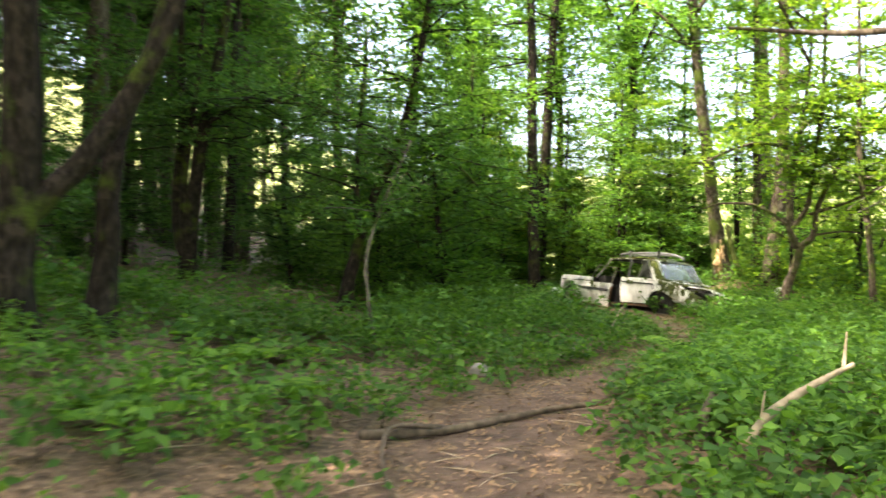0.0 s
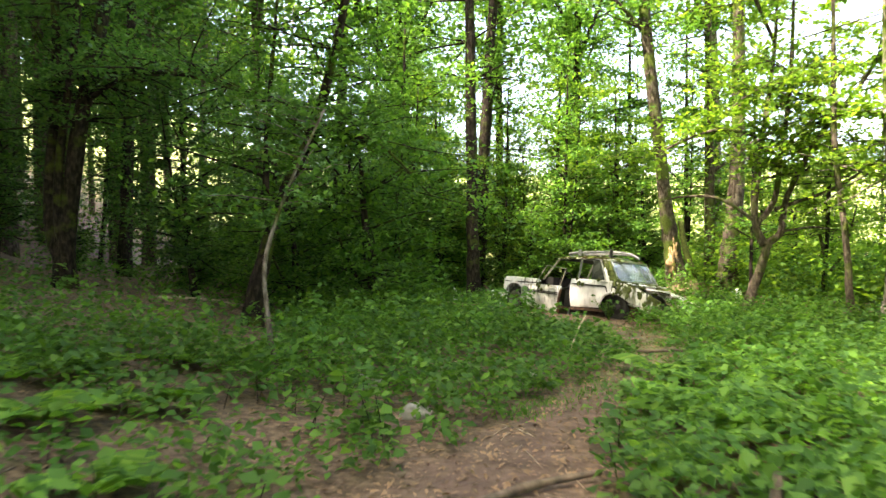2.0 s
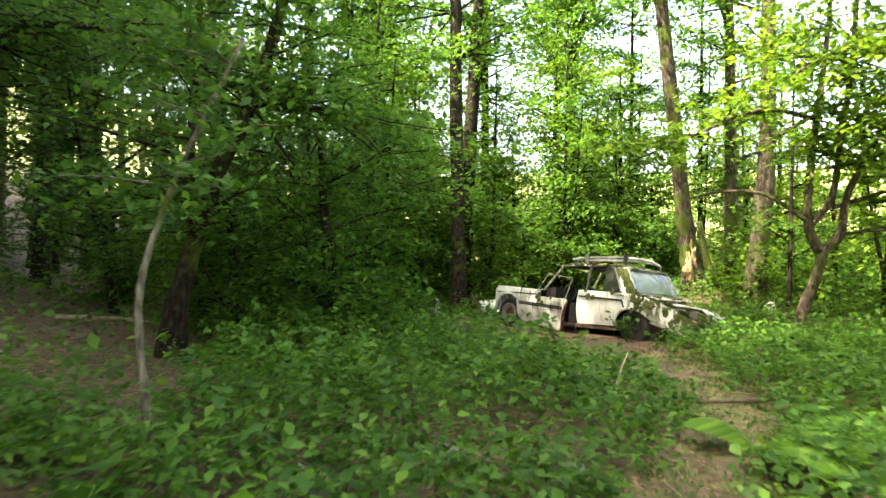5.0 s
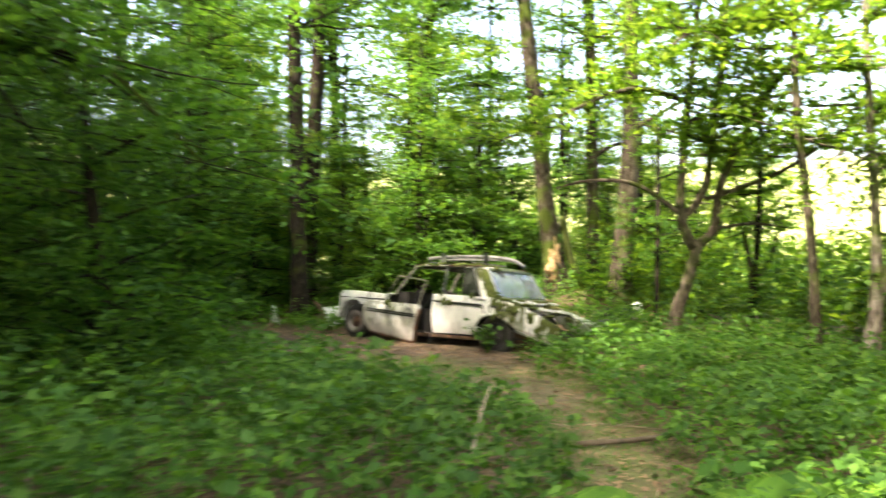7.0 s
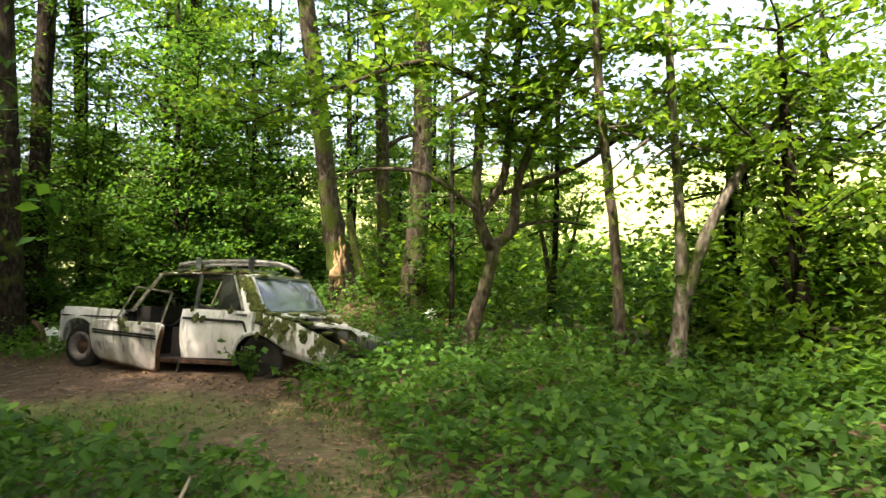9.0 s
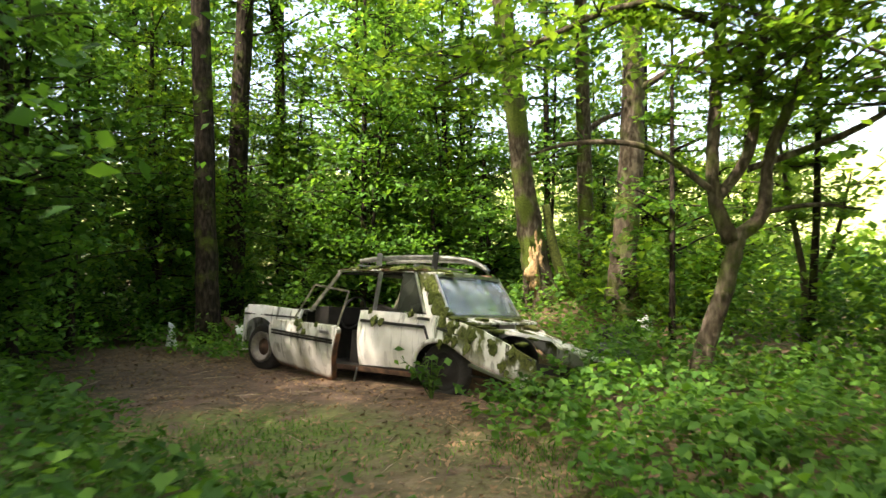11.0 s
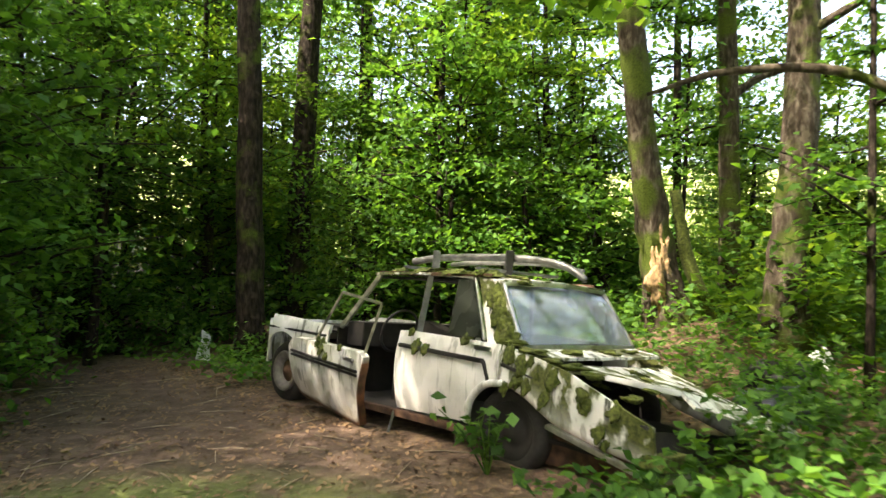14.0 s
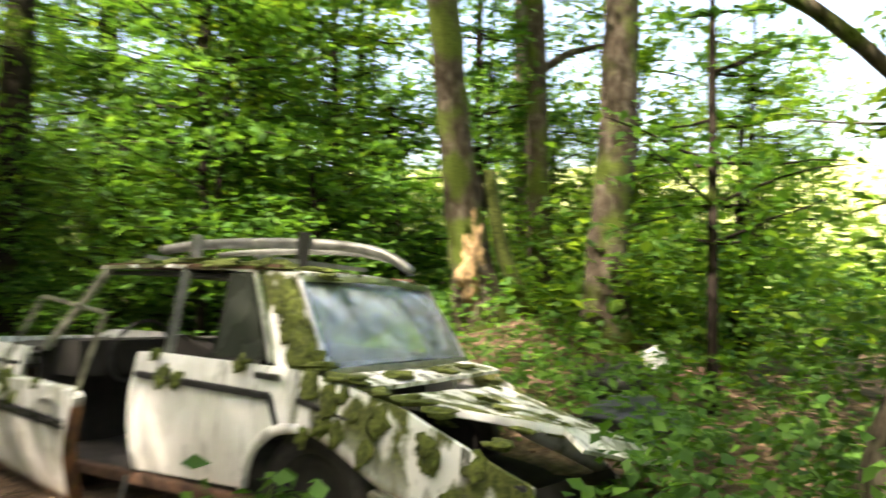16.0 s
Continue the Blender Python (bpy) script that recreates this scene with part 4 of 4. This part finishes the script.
bar("door_handle", (0.95, 0.0, 0.6), (1.1, 0.0, 0.61), 0.02, 0.03, CHROME, door)
bar("window_frame", (1.16, 0.06, 0.65), (1.24, 0.16, 1.04), 0.02, 0.022, FRAME, door)
bar("window_frame", (1.24, 0.16, 1.04), (0.65, 0.16, 1.06), 0.02, 0.022, FRAME, door)
bar("window_frame", (0.65, 0.16, 1.06), (0.4, 0.06, 0.66), 0.02, 0.022, FRAME, door)

# roof, pillars, glass
for mir in (False, True):
    def Y(v):
        return CW - v if mir else v
    bar("windscreen_pillar", (0.82, Y(0.07), 0.72), (1.16, Y(0.2), 1.2), 0.036, 0.04, FRAME)
    bar("door_pillar", (1.70, Y(0.075), 0.3), (1.76, Y(0.19), 1.2), 0.035, 0.045, ALU)
    bar("roof_rail", (1.14, Y(0.19), 1.2), (2.4, Y(0.18), 1.2), 0.03, 0.03, RUST)
    sheet("rear_pillar", [(2.28, Y(0.17), 1.2), (2.5, Y(0.18), 1.16), (2.76, Y(0.09), 0.73), (2.5, Y(0.055), 0.74)], PAINT, marks=(0.2, 1, 1.0), n=8, thick=0.03)
    bar("window_frame", (2.26, Y(0.155), 1.18), (2.48, Y(0.05), 0.76), 0.025, 0.03, CHROME)
sheet("roof", [(1.1, 0.17, 1.2), (2.5, 0.17, 1.175), (2.5, CW - 0.17, 1.175), (1.1, CW - 0.17, 1.2)], PAINT, sag=0.045, n=24, marks=(0.1, 0.7, 0.95), label="mossy white roof")
# Near-black underside, so the roof's shade is in the sheet's colour.
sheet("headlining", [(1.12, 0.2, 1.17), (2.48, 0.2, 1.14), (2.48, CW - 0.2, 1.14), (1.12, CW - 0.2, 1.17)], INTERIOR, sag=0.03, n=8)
rw = sheet("rear_window", [(2.5, 0.2, 1.14), (2.75, 0.13, 0.75), (2.75, CW - 0.15, 0.75), (2.5, CW - 0.22, 1.14)], GLASS, sag=0.05, thick=0.005, rough=0, label="dusty rear window with sky reflection put in its tint")
rw.visible_shadow = False
for a, b in (((2.505, 0.18, 1.15), (2.755, 0.11, 0.745)), ((2.505, CW - 0.2, 1.15), (2.755, CW - 0.13, 0.745)), ((2.505, 0.18, 1.15), (2.55, CW / 2, 1.175)), ((2.55, CW / 2, 1.175), (2.505, CW - 0.2, 1.15)), ((2.755, 0.11, 0.74), (2.81, CW / 2, 0.745)), ((2.81, CW / 2, 0.745), (2.755, CW - 0.13, 0.74))):
    bar("chrome_surround", a, b, 0.028, 0.028, CHROME)
qw = sheet("quarter_window", [(2.1, 0.15, 1.17), (2.26, 0.15, 1.17), (2.47, 0.06, 0.77), (2.1, 0.07, 0.77)], DARK_GLASS, n=6, thick=0.004, rough=0)

# tail: rear deck, sprung boot lid, hollow with its shade put into near-black sheets
sheet("rear_deck", [(2.76, 0.1, 0.735), (2.98, 0.08, 0.69), (2.98, CW - 0.1, 0.69), (2.76, CW - 0.12, 0.735)], PAINT, n=10, marks=(0.25, 1, 0.9))
lid = sheet("boot_lid", [(3.0, 0.12, 0.655), (3.74, 0.36, 0.575), (3.92, 1.55, 0.31), (2.98, 1.5, 0.6)], PAINT, n=18, sag=0.0, rough=0.003, marks=(0.3, 0.6, 1.0), label="bent mossy boot lid")
sheet("lid_lip", [(3.74, 0.35, 0.59), (3.84, 0.34, 0.51), (4.03, 1.56, 0.24), (3.92, 1.56, 0.325)], PAINT, lid, n=10)
bar("lid_edge", (2.97, 0.1, 0.65), (3.75, 0.34, 0.57), 0.02, 0.035, PALE, lid)
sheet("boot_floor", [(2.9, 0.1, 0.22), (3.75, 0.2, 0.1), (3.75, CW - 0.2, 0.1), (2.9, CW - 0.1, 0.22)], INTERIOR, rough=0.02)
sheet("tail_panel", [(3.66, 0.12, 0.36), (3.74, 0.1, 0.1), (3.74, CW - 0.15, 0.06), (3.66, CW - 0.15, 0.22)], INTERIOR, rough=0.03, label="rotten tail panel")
bar("tail_lamp", (3.7, 0.1, 0.2), (3.72, 0.36, 0.2), 0.2, 0.08, MOSS, car, "mossy rear lamp housing")
bar("bumper", (3.76, 0.06, 0.11), (3.82, 0.5, 0.09), 0.09, 0.05, CHROME, car, "dented chrome bumper")
sheet("inner_wing", [(2.6, 0.16, 0.5), (3.6, 0.2, 0.4), (3.6, 0.2, 0.05), (2.6, 0.16, 0.02)], RUST, n=8)

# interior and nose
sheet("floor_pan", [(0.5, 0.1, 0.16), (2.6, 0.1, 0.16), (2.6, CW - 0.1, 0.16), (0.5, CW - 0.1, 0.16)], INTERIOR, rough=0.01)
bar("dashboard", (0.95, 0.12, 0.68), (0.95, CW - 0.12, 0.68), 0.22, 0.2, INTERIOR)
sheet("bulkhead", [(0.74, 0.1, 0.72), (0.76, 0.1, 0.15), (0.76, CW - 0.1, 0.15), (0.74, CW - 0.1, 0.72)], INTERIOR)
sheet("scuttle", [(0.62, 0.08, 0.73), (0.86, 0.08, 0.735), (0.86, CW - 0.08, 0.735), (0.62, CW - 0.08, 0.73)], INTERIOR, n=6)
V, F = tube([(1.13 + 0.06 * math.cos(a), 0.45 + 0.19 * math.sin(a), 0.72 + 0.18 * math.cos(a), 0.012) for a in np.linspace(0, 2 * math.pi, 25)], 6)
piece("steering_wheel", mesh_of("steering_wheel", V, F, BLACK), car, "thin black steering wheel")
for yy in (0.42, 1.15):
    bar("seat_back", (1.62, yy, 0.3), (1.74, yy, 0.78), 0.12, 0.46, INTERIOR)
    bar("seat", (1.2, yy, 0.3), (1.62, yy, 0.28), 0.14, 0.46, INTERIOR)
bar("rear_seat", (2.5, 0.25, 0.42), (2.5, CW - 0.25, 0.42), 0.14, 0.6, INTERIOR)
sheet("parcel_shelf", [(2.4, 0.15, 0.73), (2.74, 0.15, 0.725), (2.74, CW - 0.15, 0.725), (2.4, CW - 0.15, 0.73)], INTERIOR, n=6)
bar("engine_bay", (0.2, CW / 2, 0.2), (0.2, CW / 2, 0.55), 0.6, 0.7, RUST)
# Low sheet with the engine bay's shade put into its colour.
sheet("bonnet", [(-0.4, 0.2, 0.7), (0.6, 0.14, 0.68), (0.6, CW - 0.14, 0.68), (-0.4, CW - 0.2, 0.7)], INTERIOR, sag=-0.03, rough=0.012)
sheet("nose_panel", [(-0.42, 0.12, 0.72), (-0.44, 0.12, 0.3), (-0.44, CW - 0.12, 0.3), (-0.42, CW - 0.12, 0.72)], PAINT, n=8)
bar("strut", (1.62, 0.03, 0.16), (1.6, 0.0, -0.03), 0.02, 0.02, ALU, car, "bent metal strut under the sill")


def lathe(profile, seg=28):
    V, F = [], []
    for r, y in profile:
        for k in range(seg):
            w = 2 * math.pi * k / seg
            V.append((r * math.cos(w), y, r * math.sin(w)))
    n = len(profile)
    for i in range(n - 1):
        for k in range(seg):
            F.append((i * seg + k, i * seg + (k + 1) % seg, (i + 1) * seg + (k + 1) % seg, (i + 1) * seg + k))
    return V, F


for s, y, z in ((0.0, 0.12, 0.26), (2.72, 0.13, 0.2), (0.0, CW - 0.12, 0.3), (2.72, CW - 0.13, 0.24)):
    w = new("wheel")
    w.parent = car
    w.matrix_local = Matrix.Translation((s, y, z)) @ (Matrix.Rotation(math.pi, 4, "Z") if y > 1 else Matrix())
    small = s < 1
    R = 0.29
    if small:
        V, F = lathe([(0.1, -0.02), (0.14, -0.06), (0.175, -0.075), (0.185, -0.06), (0.17, -0.02), (0.17, 0.08), (0.1, 0.08), (0.0, 0.08)])
        piece("rim", mesh_of("rim", V, F, RIM), w, "bare pale steel rim")
        V, F = lathe([(0.185, -0.04), (0.25, -0.05), (0.28, -0.01), (0.28, 0.1), (0.2, 0.12), (0.17, 0.1)])
        piece("tyre", mesh_of("tyre", V, F, RUBBER), w)
        V, F = lathe([(0.0, -0.055), (0.04, -0.05), (0.075, -0.02), (0.1, -0.01)])
        piece("hub", mesh_of("hub", V, F, RUST), w)
    else:
        V, F = lathe([(0.19, -0.05), (0.23, -0.075), (R - 0.02, -0.06), (R, -0.02), (R, 0.08), (R - 0.03, 0.11), (0.2, 0.1)])
        piece("tyre", mesh_of("tyre", V, F, RUBBER), w)
        V, F = lathe([(0.0, -0.03), (0.06, -0.035), (0.09, -0.01), (0.15, -0.015), (0.185, -0.05), (0.19, -0.045), (0.19, 0.05)])
        piece("rim", mesh_of("rim", V, F, INTERIOR), w)

# roof rack: one curved rail on two posts, a cross bar each
V, F = tube(curve_pts([(1.0, 0.68, 1.335, 0.03), (1.4, 0.69, 1.37, 0.032), (2.1, 0.7, 1.37, 0.032), (2.55, 0.72, 1.33, 0.03), (2.76, 0.73, 1.24, 0.026), (2.78, 0.73, 1.2, 0.02)], 6), 10)
rack = piece("roof_rack", mesh_of("roof_rack", V, F, ALU), car, "curved grey roof rack rail")
V, F = tube(curve_pts([(1.05, 1.1, 1.34, 0.02), (1.4, 1.11, 1.36, 0.022), (2.1, 1.12, 1.36, 0.022), (2.5, 1.12, 1.3, 0.02)], 5), 8)
piece("rail", mesh_of("rail", V, F, ALU), rack)
for s in (1.3, 2.12):
    bar("post", (s, 0.66, 1.235), (s + 0.03, 0.64, 1.425), 0.06, 0.05, BLACK if s > 2 else ALU, rack)
    bar("cross_bar", (s, 0.3, 1.262), (s, 1.3, 1.262), 0.03, 0.025, ALU, rack)

# moss cushions that have grown on the body
mr = random.Random(3)


def moss_pad(c, r, flat, normal):
    bm = bmesh.new()
    bmesh.ops.create_icosphere(bm, subdivisions=3, radius=1)
    o = Vector((mr.random() * 9, mr.random() * 9, 0))
    for v in bm.verts:
        k = 1 + 0.75 * noise.noise(v.co * 1.5 + o) + 0.35 * noise.noise(v.co * 7 + o)
        v.co = Vector((v.co.x * r * k, v.co.y * r * k * 0.7, v.co.z * flat * k))
    q = Vector(normal).to_track_quat("Z", "X")
    bmesh.ops.transform(bm, matrix=Matrix.Translation(c) @ q.to_matrix().to_4x4(), verts=bm.verts)
    piece("moss", from_bm("moss", bm, MOSS, True), car)


for s, y, z, r in ((2.3, 0.25, 1.205, 0.12), (2.42, 0.4, 1.2, 0.1), (2.5, 0.36, 1.165, 0.1), (2.1, 0.22, 1.215, 0.1), (1.8, 0.3, 1.235, 0.13), (2.7, 0.1, 0.76, 0.09), (2.85, 0.08, 0.72, 0.11), (3.0, 0.09, 0.68, 0.09), (3.15, 0.12, 0.655, 0.1), (3.3, 0.12, 0.62, 0.08), (2.9, 0.45, 0.715, 0.09), (2.9, 0.9, 0.715, 0.08), (3.66, 0.6, 0.52, 0.08), (3.72, 1.1, 0.42, 0.08), (2.88, 1.2, 0.715, 0.07), (2.3, 0.06, 0.75, 0.05), (3.55, 0.16, 0.52, 0.06)):
    moss_pad((s, y, z), r, 0.02, (0, 0, 1))
for i in range(18):
    s = mr.uniform(2.7, 3.6)
    z = 0.705 - 0.36 * max(0, s - 2.8) - mr.choice((0.0, 0.02, 0.06, 0.16, 0.22))
    moss_pad((s, float(side_y(s, z)) - 0.004, z), mr.uniform(0.025, 0.065), 0.009, (0, -1, 0.25))
for i in range(12):
    moss_pad((mr.uniform(1.15, 2.5), mr.uniform(0.18, 0.34), 1.225), mr.uniform(0.03, 0.08), 0.018, (0, -0.3, 1))
for i in range(16):
    u = mr.random()
    moss_pad((2.98 + 0.7 * u + mr.uniform(-0.05, 0.05), 0.2 + mr.random() * 1.2, 0.66 - 0.1 * u - 0.1 * mr.random()), mr.uniform(0.03, 0.07), 0.012, (0.15, 0.1, 1))
for s, z, r in ((1.85, 0.655, 0.06), (1.95, 0.65, 0.045), (1.8, 0.76, 0.03), (2.35, 0.75, 0.04)):
    moss_pad((s, -0.005, z), r, 0.02, (0, -1, 0.4))
for s, z, r in ((0.62, 0.6, 0.06), (0.7, 0.55, 0.05), (0.55, 0.635, 0.045), (0.9, 0.62, 0.03)):
    moss_pad((0.34 + s, -0.14 - 0.11 * s, z - 0.03), r, 0.015, (0.1, -1, 0.4))
for s, z in ((2.6, 0.84), (2.52, 0.95), (2.66, 0.78), (2.45, 1.06)):
    moss_pad((s + 0.02, 0.06 + (z - 0.73) * 0.25, z), 0.085, 0.015, (0.4, -1, 0.3))


# ---- loose things ----
def stick(name, label, ctrl, material, twigs=()):
    x, y = ctrl[0][:2]
    ob = thing(name, label, "branch", m=Matrix.Translation((x, y, hz(x, y))))
    rel = [(a - x, b - y, c + hz(a, b) - hz(x, y), r) for a, b, c, r in ctrl]
    piece("stem", mesh_of("stem", *tube(curve_pts(rel, 6), 8, 0.25, 5), material), ob)
    for tw in twigs:
        rel = [(a - x, b - y, c + hz(a, b) - hz(x, y), r) for a, b, c, r in tw]
        piece("side_twig", mesh_of("side_twig", *tube(curve_pts(rel, 5), 6, 0.2, 6), material), ob)
    return ob


stick("fallen_branch", "long damp dead branch lying across the path", [(-0.55, 4.6, 0.03, 0.035), (0.0, 4.95, 0.04, 0.033), (0.45, 5.3, 0.03, 0.028), (0.9, 5.6, 0.04, 0.026), (1.35, 5.75, 0.05, 0.018)], DEADWOOD_DARK, [[(0.0, 4.95, 0.06, 0.02), (-0.35, 4.6, 0.1, 0.015), (-0.3, 3.7, 0.05, 0.01), (-0.1, 3.3, 0.04, 0.006)]])
stick("fallen_branch", "pale broken branch propped in the herbs", [(1.75, 4.1, 0.14, 0.03), (2.0, 4.25, 0.3, 0.027), (2.3, 4.35, 0.44, 0.023), (2.6, 4.45, 0.56, 0.016)], DEADWOOD, [[(2.52, 4.42, 0.52, 0.014), (2.58, 4.5, 0.66, 0.01), (2.6, 4.52, 0.76, 0.006)], [(1.9, 4.2, 0.24, 0.01), (1.95, 4.25, 0.42, 0.006)]])
stick("broken_stake", "short weathered broken branch standing in herbs", [(1.66, 4.45, 0.0, 0.036), (1.68, 4.55, 0.12, 0.032), (1.76, 4.7, 0.2, 0.03), (1.86, 4.85, 0.28, 0.024)], DEADWOOD_DARK)
stick("fallen_branch", "thin pale twig leaning over the herbs", [(2.3, 9.9, 0.05, 0.012), (2.55, 10.3, 0.35, 0.01), (2.7, 10.5, 0.5, 0.006)], DEADWOOD)
stick("fallen_branch", "dead fallen branches lying in the shady clearing", [(-3.6, 14.2, 0.06, 0.03), (-2.9, 14.6, 0.1, 0.025), (-2.2, 14.9, 0.05, 0.015)], DEADWOOD)
stick("fallen_branch", "curved thin root beside the path", [(3.4, 10.6, 0.03, 0.02), (3.9, 10.5, 0.04, 0.02), (4.5, 10.6, 0.05, 0.015)], DEADWOOD_DARK)
stick("fallen_branch", "dead mossy branch in the undergrowth", [(6.2, 9.0, 0.1, 0.05), (7.2, 9.4, 0.35, 0.045), (8.4, 9.6, 0.3, 0.03)], DEADWOOD_DARK)


def stone(x, y, r, label="grey weathered stone half sunk in herbs"):
    bm = bmesh.new()
    bmesh.ops.create_icosphere(bm, subdivisions=3, radius=1)
    o = Vector((x * 7, y * 5, 0))
    for v in bm.verts:
        k = 1 + 0.35 * noise.noise(v.co * 1.3 + o) + 0.08 * noise.noise(v.co * 5 + o)
        v.co = Vector((v.co.x * r * k, v.co.y * r * 0.8 * k, v.co.z * r * 0.6 * k))
    ob = new("stone", from_bm("stone", bm, STONE, True))
    ob.location = (x, y, hz(x, y) + r * 0.3)
    tagged(ob, label, "stone", "stones by the path")


stone(0.0, 8.75, 0.17)
stone(1.55, 8.6, 0.14)
stone(0.4, 7.4, 0.13)
stone(0.9, 9.2, 0.12)

# scrap heap by the sapling, and scrap beyond the wreck's nose
def lump(name, label, cat, at, size, material, seed):
    bm = bmesh.new()
    bmesh.ops.create_icosphere(bm, subdivisions=4, radius=1)
    o = Vector((seed * 3.1, seed, 0))
    for v in bm.verts:
        k = 1 + 0.4 * noise.noise(v.co * 1.5 + o) + 0.15 * noise.noise(v.co * 5 + o)
        v.co = Vector((v.co.x * size[0] * k, v.co.y * size[1] * k, v.co.z * size[2] * k))
    ob = new(name, from_bm(name, bm, material, True))
    ob.location = (at[0], at[1], hz(*at) + size[2] * 0.6)
    tagged(ob, label, cat)


lump("plastic_bag", "crumpled dark plastic bag among leaves", "bag", (7.1, 16.0), (0.32, 0.25, 0.14), BLUE, 1)
lump("plastic_bag", "crumpled black rubbish bag half buried", "bag", (7.5, 16.6), (0.3, 0.22, 0.16), BLACK, 2)
lump("plastic_canister", "faded pink plastic container lying on the ground", "container", (8.25, 16.5), (0.2, 0.14, 0.13), PINK, 3)
lump("plastic_canister", "pale grey plastic container on the ground", "container", (8.0, 16.75), (0.12, 0.1, 0.17), PALE, 4)
for i, (x, y, z, rz, mt, lab) in enumerate([(3.3, 19.6, 0.3, 20, PALE, "pale bent sheet of scrap metal"), (3.0, 20.0, 0.45, 70, RUST, "rusty bent sheet of scrap metal"), (3.8, 19.9, 0.35, -30, SCARWOOD, "splintered brown board leaning in scrap"), (2.1, 19.9, 0.35, 40, PALE, "white scrap panel beside dark trunk")]):
    ob = thing("scrap_sheet", lab, "scrap", "scrap heap", pose(x, y, hz(x, y) + z * 0.55, 58, 10 * i, rz))
    w = 0.08 if i == 3 else 0.3
    sheet("panel", [(-w, -0.2, 0), (w, -0.2, 0.03), (w, 0.2, 0), (-w, 0.2, 0.04)], mt, ob, n=8, rough=0.03, sag=0.03)


# ferns and a leafy weed in front of the rear wheel
def fern(x, y, size, seed, label="bright green fern with arching fronds", name="fern", mt=FERN):
    r_ = np.random.default_rng(seed)
    ob = thing(name, label, "fern", "ferns along the path", Matrix.Translation((x, y, hz(x, y))))
    for f in range(8):
        w = r_.uniform(0, 6.28)
        t = np.linspace(0, 1, 9)
        L = size * r_.uniform(0.7, 1.1)
        line = np.stack([np.cos(w) * L * t * 0.85, np.sin(w) * L * t * 0.85, L * (0.9 * t - 0.6 * t * t), 0.004 * (1.1 - t)], 1)
        V, F = tube(line, 4)
        side = np.array([-math.sin(w), math.cos(w), 0])
        for k in np.linspace(0.15, 0.98, 20):
            p = np.array([np.interp(k, t, line[:, j]) for j in range(3)])
            fw = np.array([math.cos(w), math.sin(w), 0.2])
            for sg in (-1, 1):
                ln = 0.32 * L * math.sin(math.pi * min(1, 0.15 + 0.85 * (1 - k) ** 0.8)) + 0.02
                tip = p + side * sg * ln + fw * ln * 0.35 + np.array([0, 0, -0.25 * ln])
                o = len(V)
                wd = fw * 0.025 * L / 0.6
                V += [p - wd, p + wd, p + (tip - p) * 0.6 + wd * 1.1, tip, p + (tip - p) * 0.6 - wd * 0.9]
                F += [(o, o + 1, o + 2), (o, o + 2, o + 4), (o + 4, o + 2, o + 3)]
        piece("frond", mesh_of("frond", V, F, mt), ob)


for i, (x, y, s) in enumerate([(2.2, 4.9, 0.55), (2.7, 5.4, 0.6), (1.9, 5.7, 0.45), (2.5, 6.4, 0.5), (3.2, 6.6, 0.6), (3.0, 4.3, 0.6), (-1.5, 7.2, 0.5), (-1.9, 6.4, 0.5), (-1.2, 5.4, 0.4), (2.4, 7.2, 0.4), (-2.3, 8.2, 0.5), (3.9, 5.8, 0.6), (5.6, 8.6, 0.5), (-1.9, 4.2, 0.45), (2.9, 7.6, 0.65), (3.3, 8.3, 0.7), (3.7, 7.6, 0.65), (3.0, 8.9, 0.55), (4.0, 8.6, 0.7), (2.5, 6.9, 0.6), (3.4, 7.0, 0.65), (4.4, 7.9, 0.6), (-1.6, 8.9, 0.45), (-2.6, 7.6, 0.5), (7.4, 11.2, 0.7), (8.2, 10.6, 0.7), (6.6, 10.4, 0.6)]):
    fern(x, y, s, 200 + i)
r_ = np.random.default_rng(9)
wx, wy = CAR_AT[0] + 2.75 * cu[0] - 0.25 * cn[0], CAR_AT[1] + 2.75 * cu[1] - 0.25 * cn[1]
weed = thing("weed", "leafy green weed growing before the rear wheel", "plant", m=Matrix.Translation((wx, wy, hz(wx, wy))))
tubes_, lv = [], []
for i in range(7):
    e = np.array([r_.normal(0, 0.16), r_.normal(0, 0.12), r_.uniform(0.2, 0.42)])
    tubes_.append(tube(curve_pts([(0, 0, -0.02, 0.006), (*(e * 0.5 + [0, 0, 0.05]), 0.005), (*e, 0.002)], 5), 5))
    for k in np.linspace(0.35, 1, 12):
        lv.append(e * k + r_.normal(0, 0.035, 3))
piece("stems", mesh_of("stems", *join_tubes(tubes_), HERB), weed)
piece("leaves", leaves_mesh("leaves", np.array(lv), 0.085, HERB, 0.4, 4, 0.75), weed)
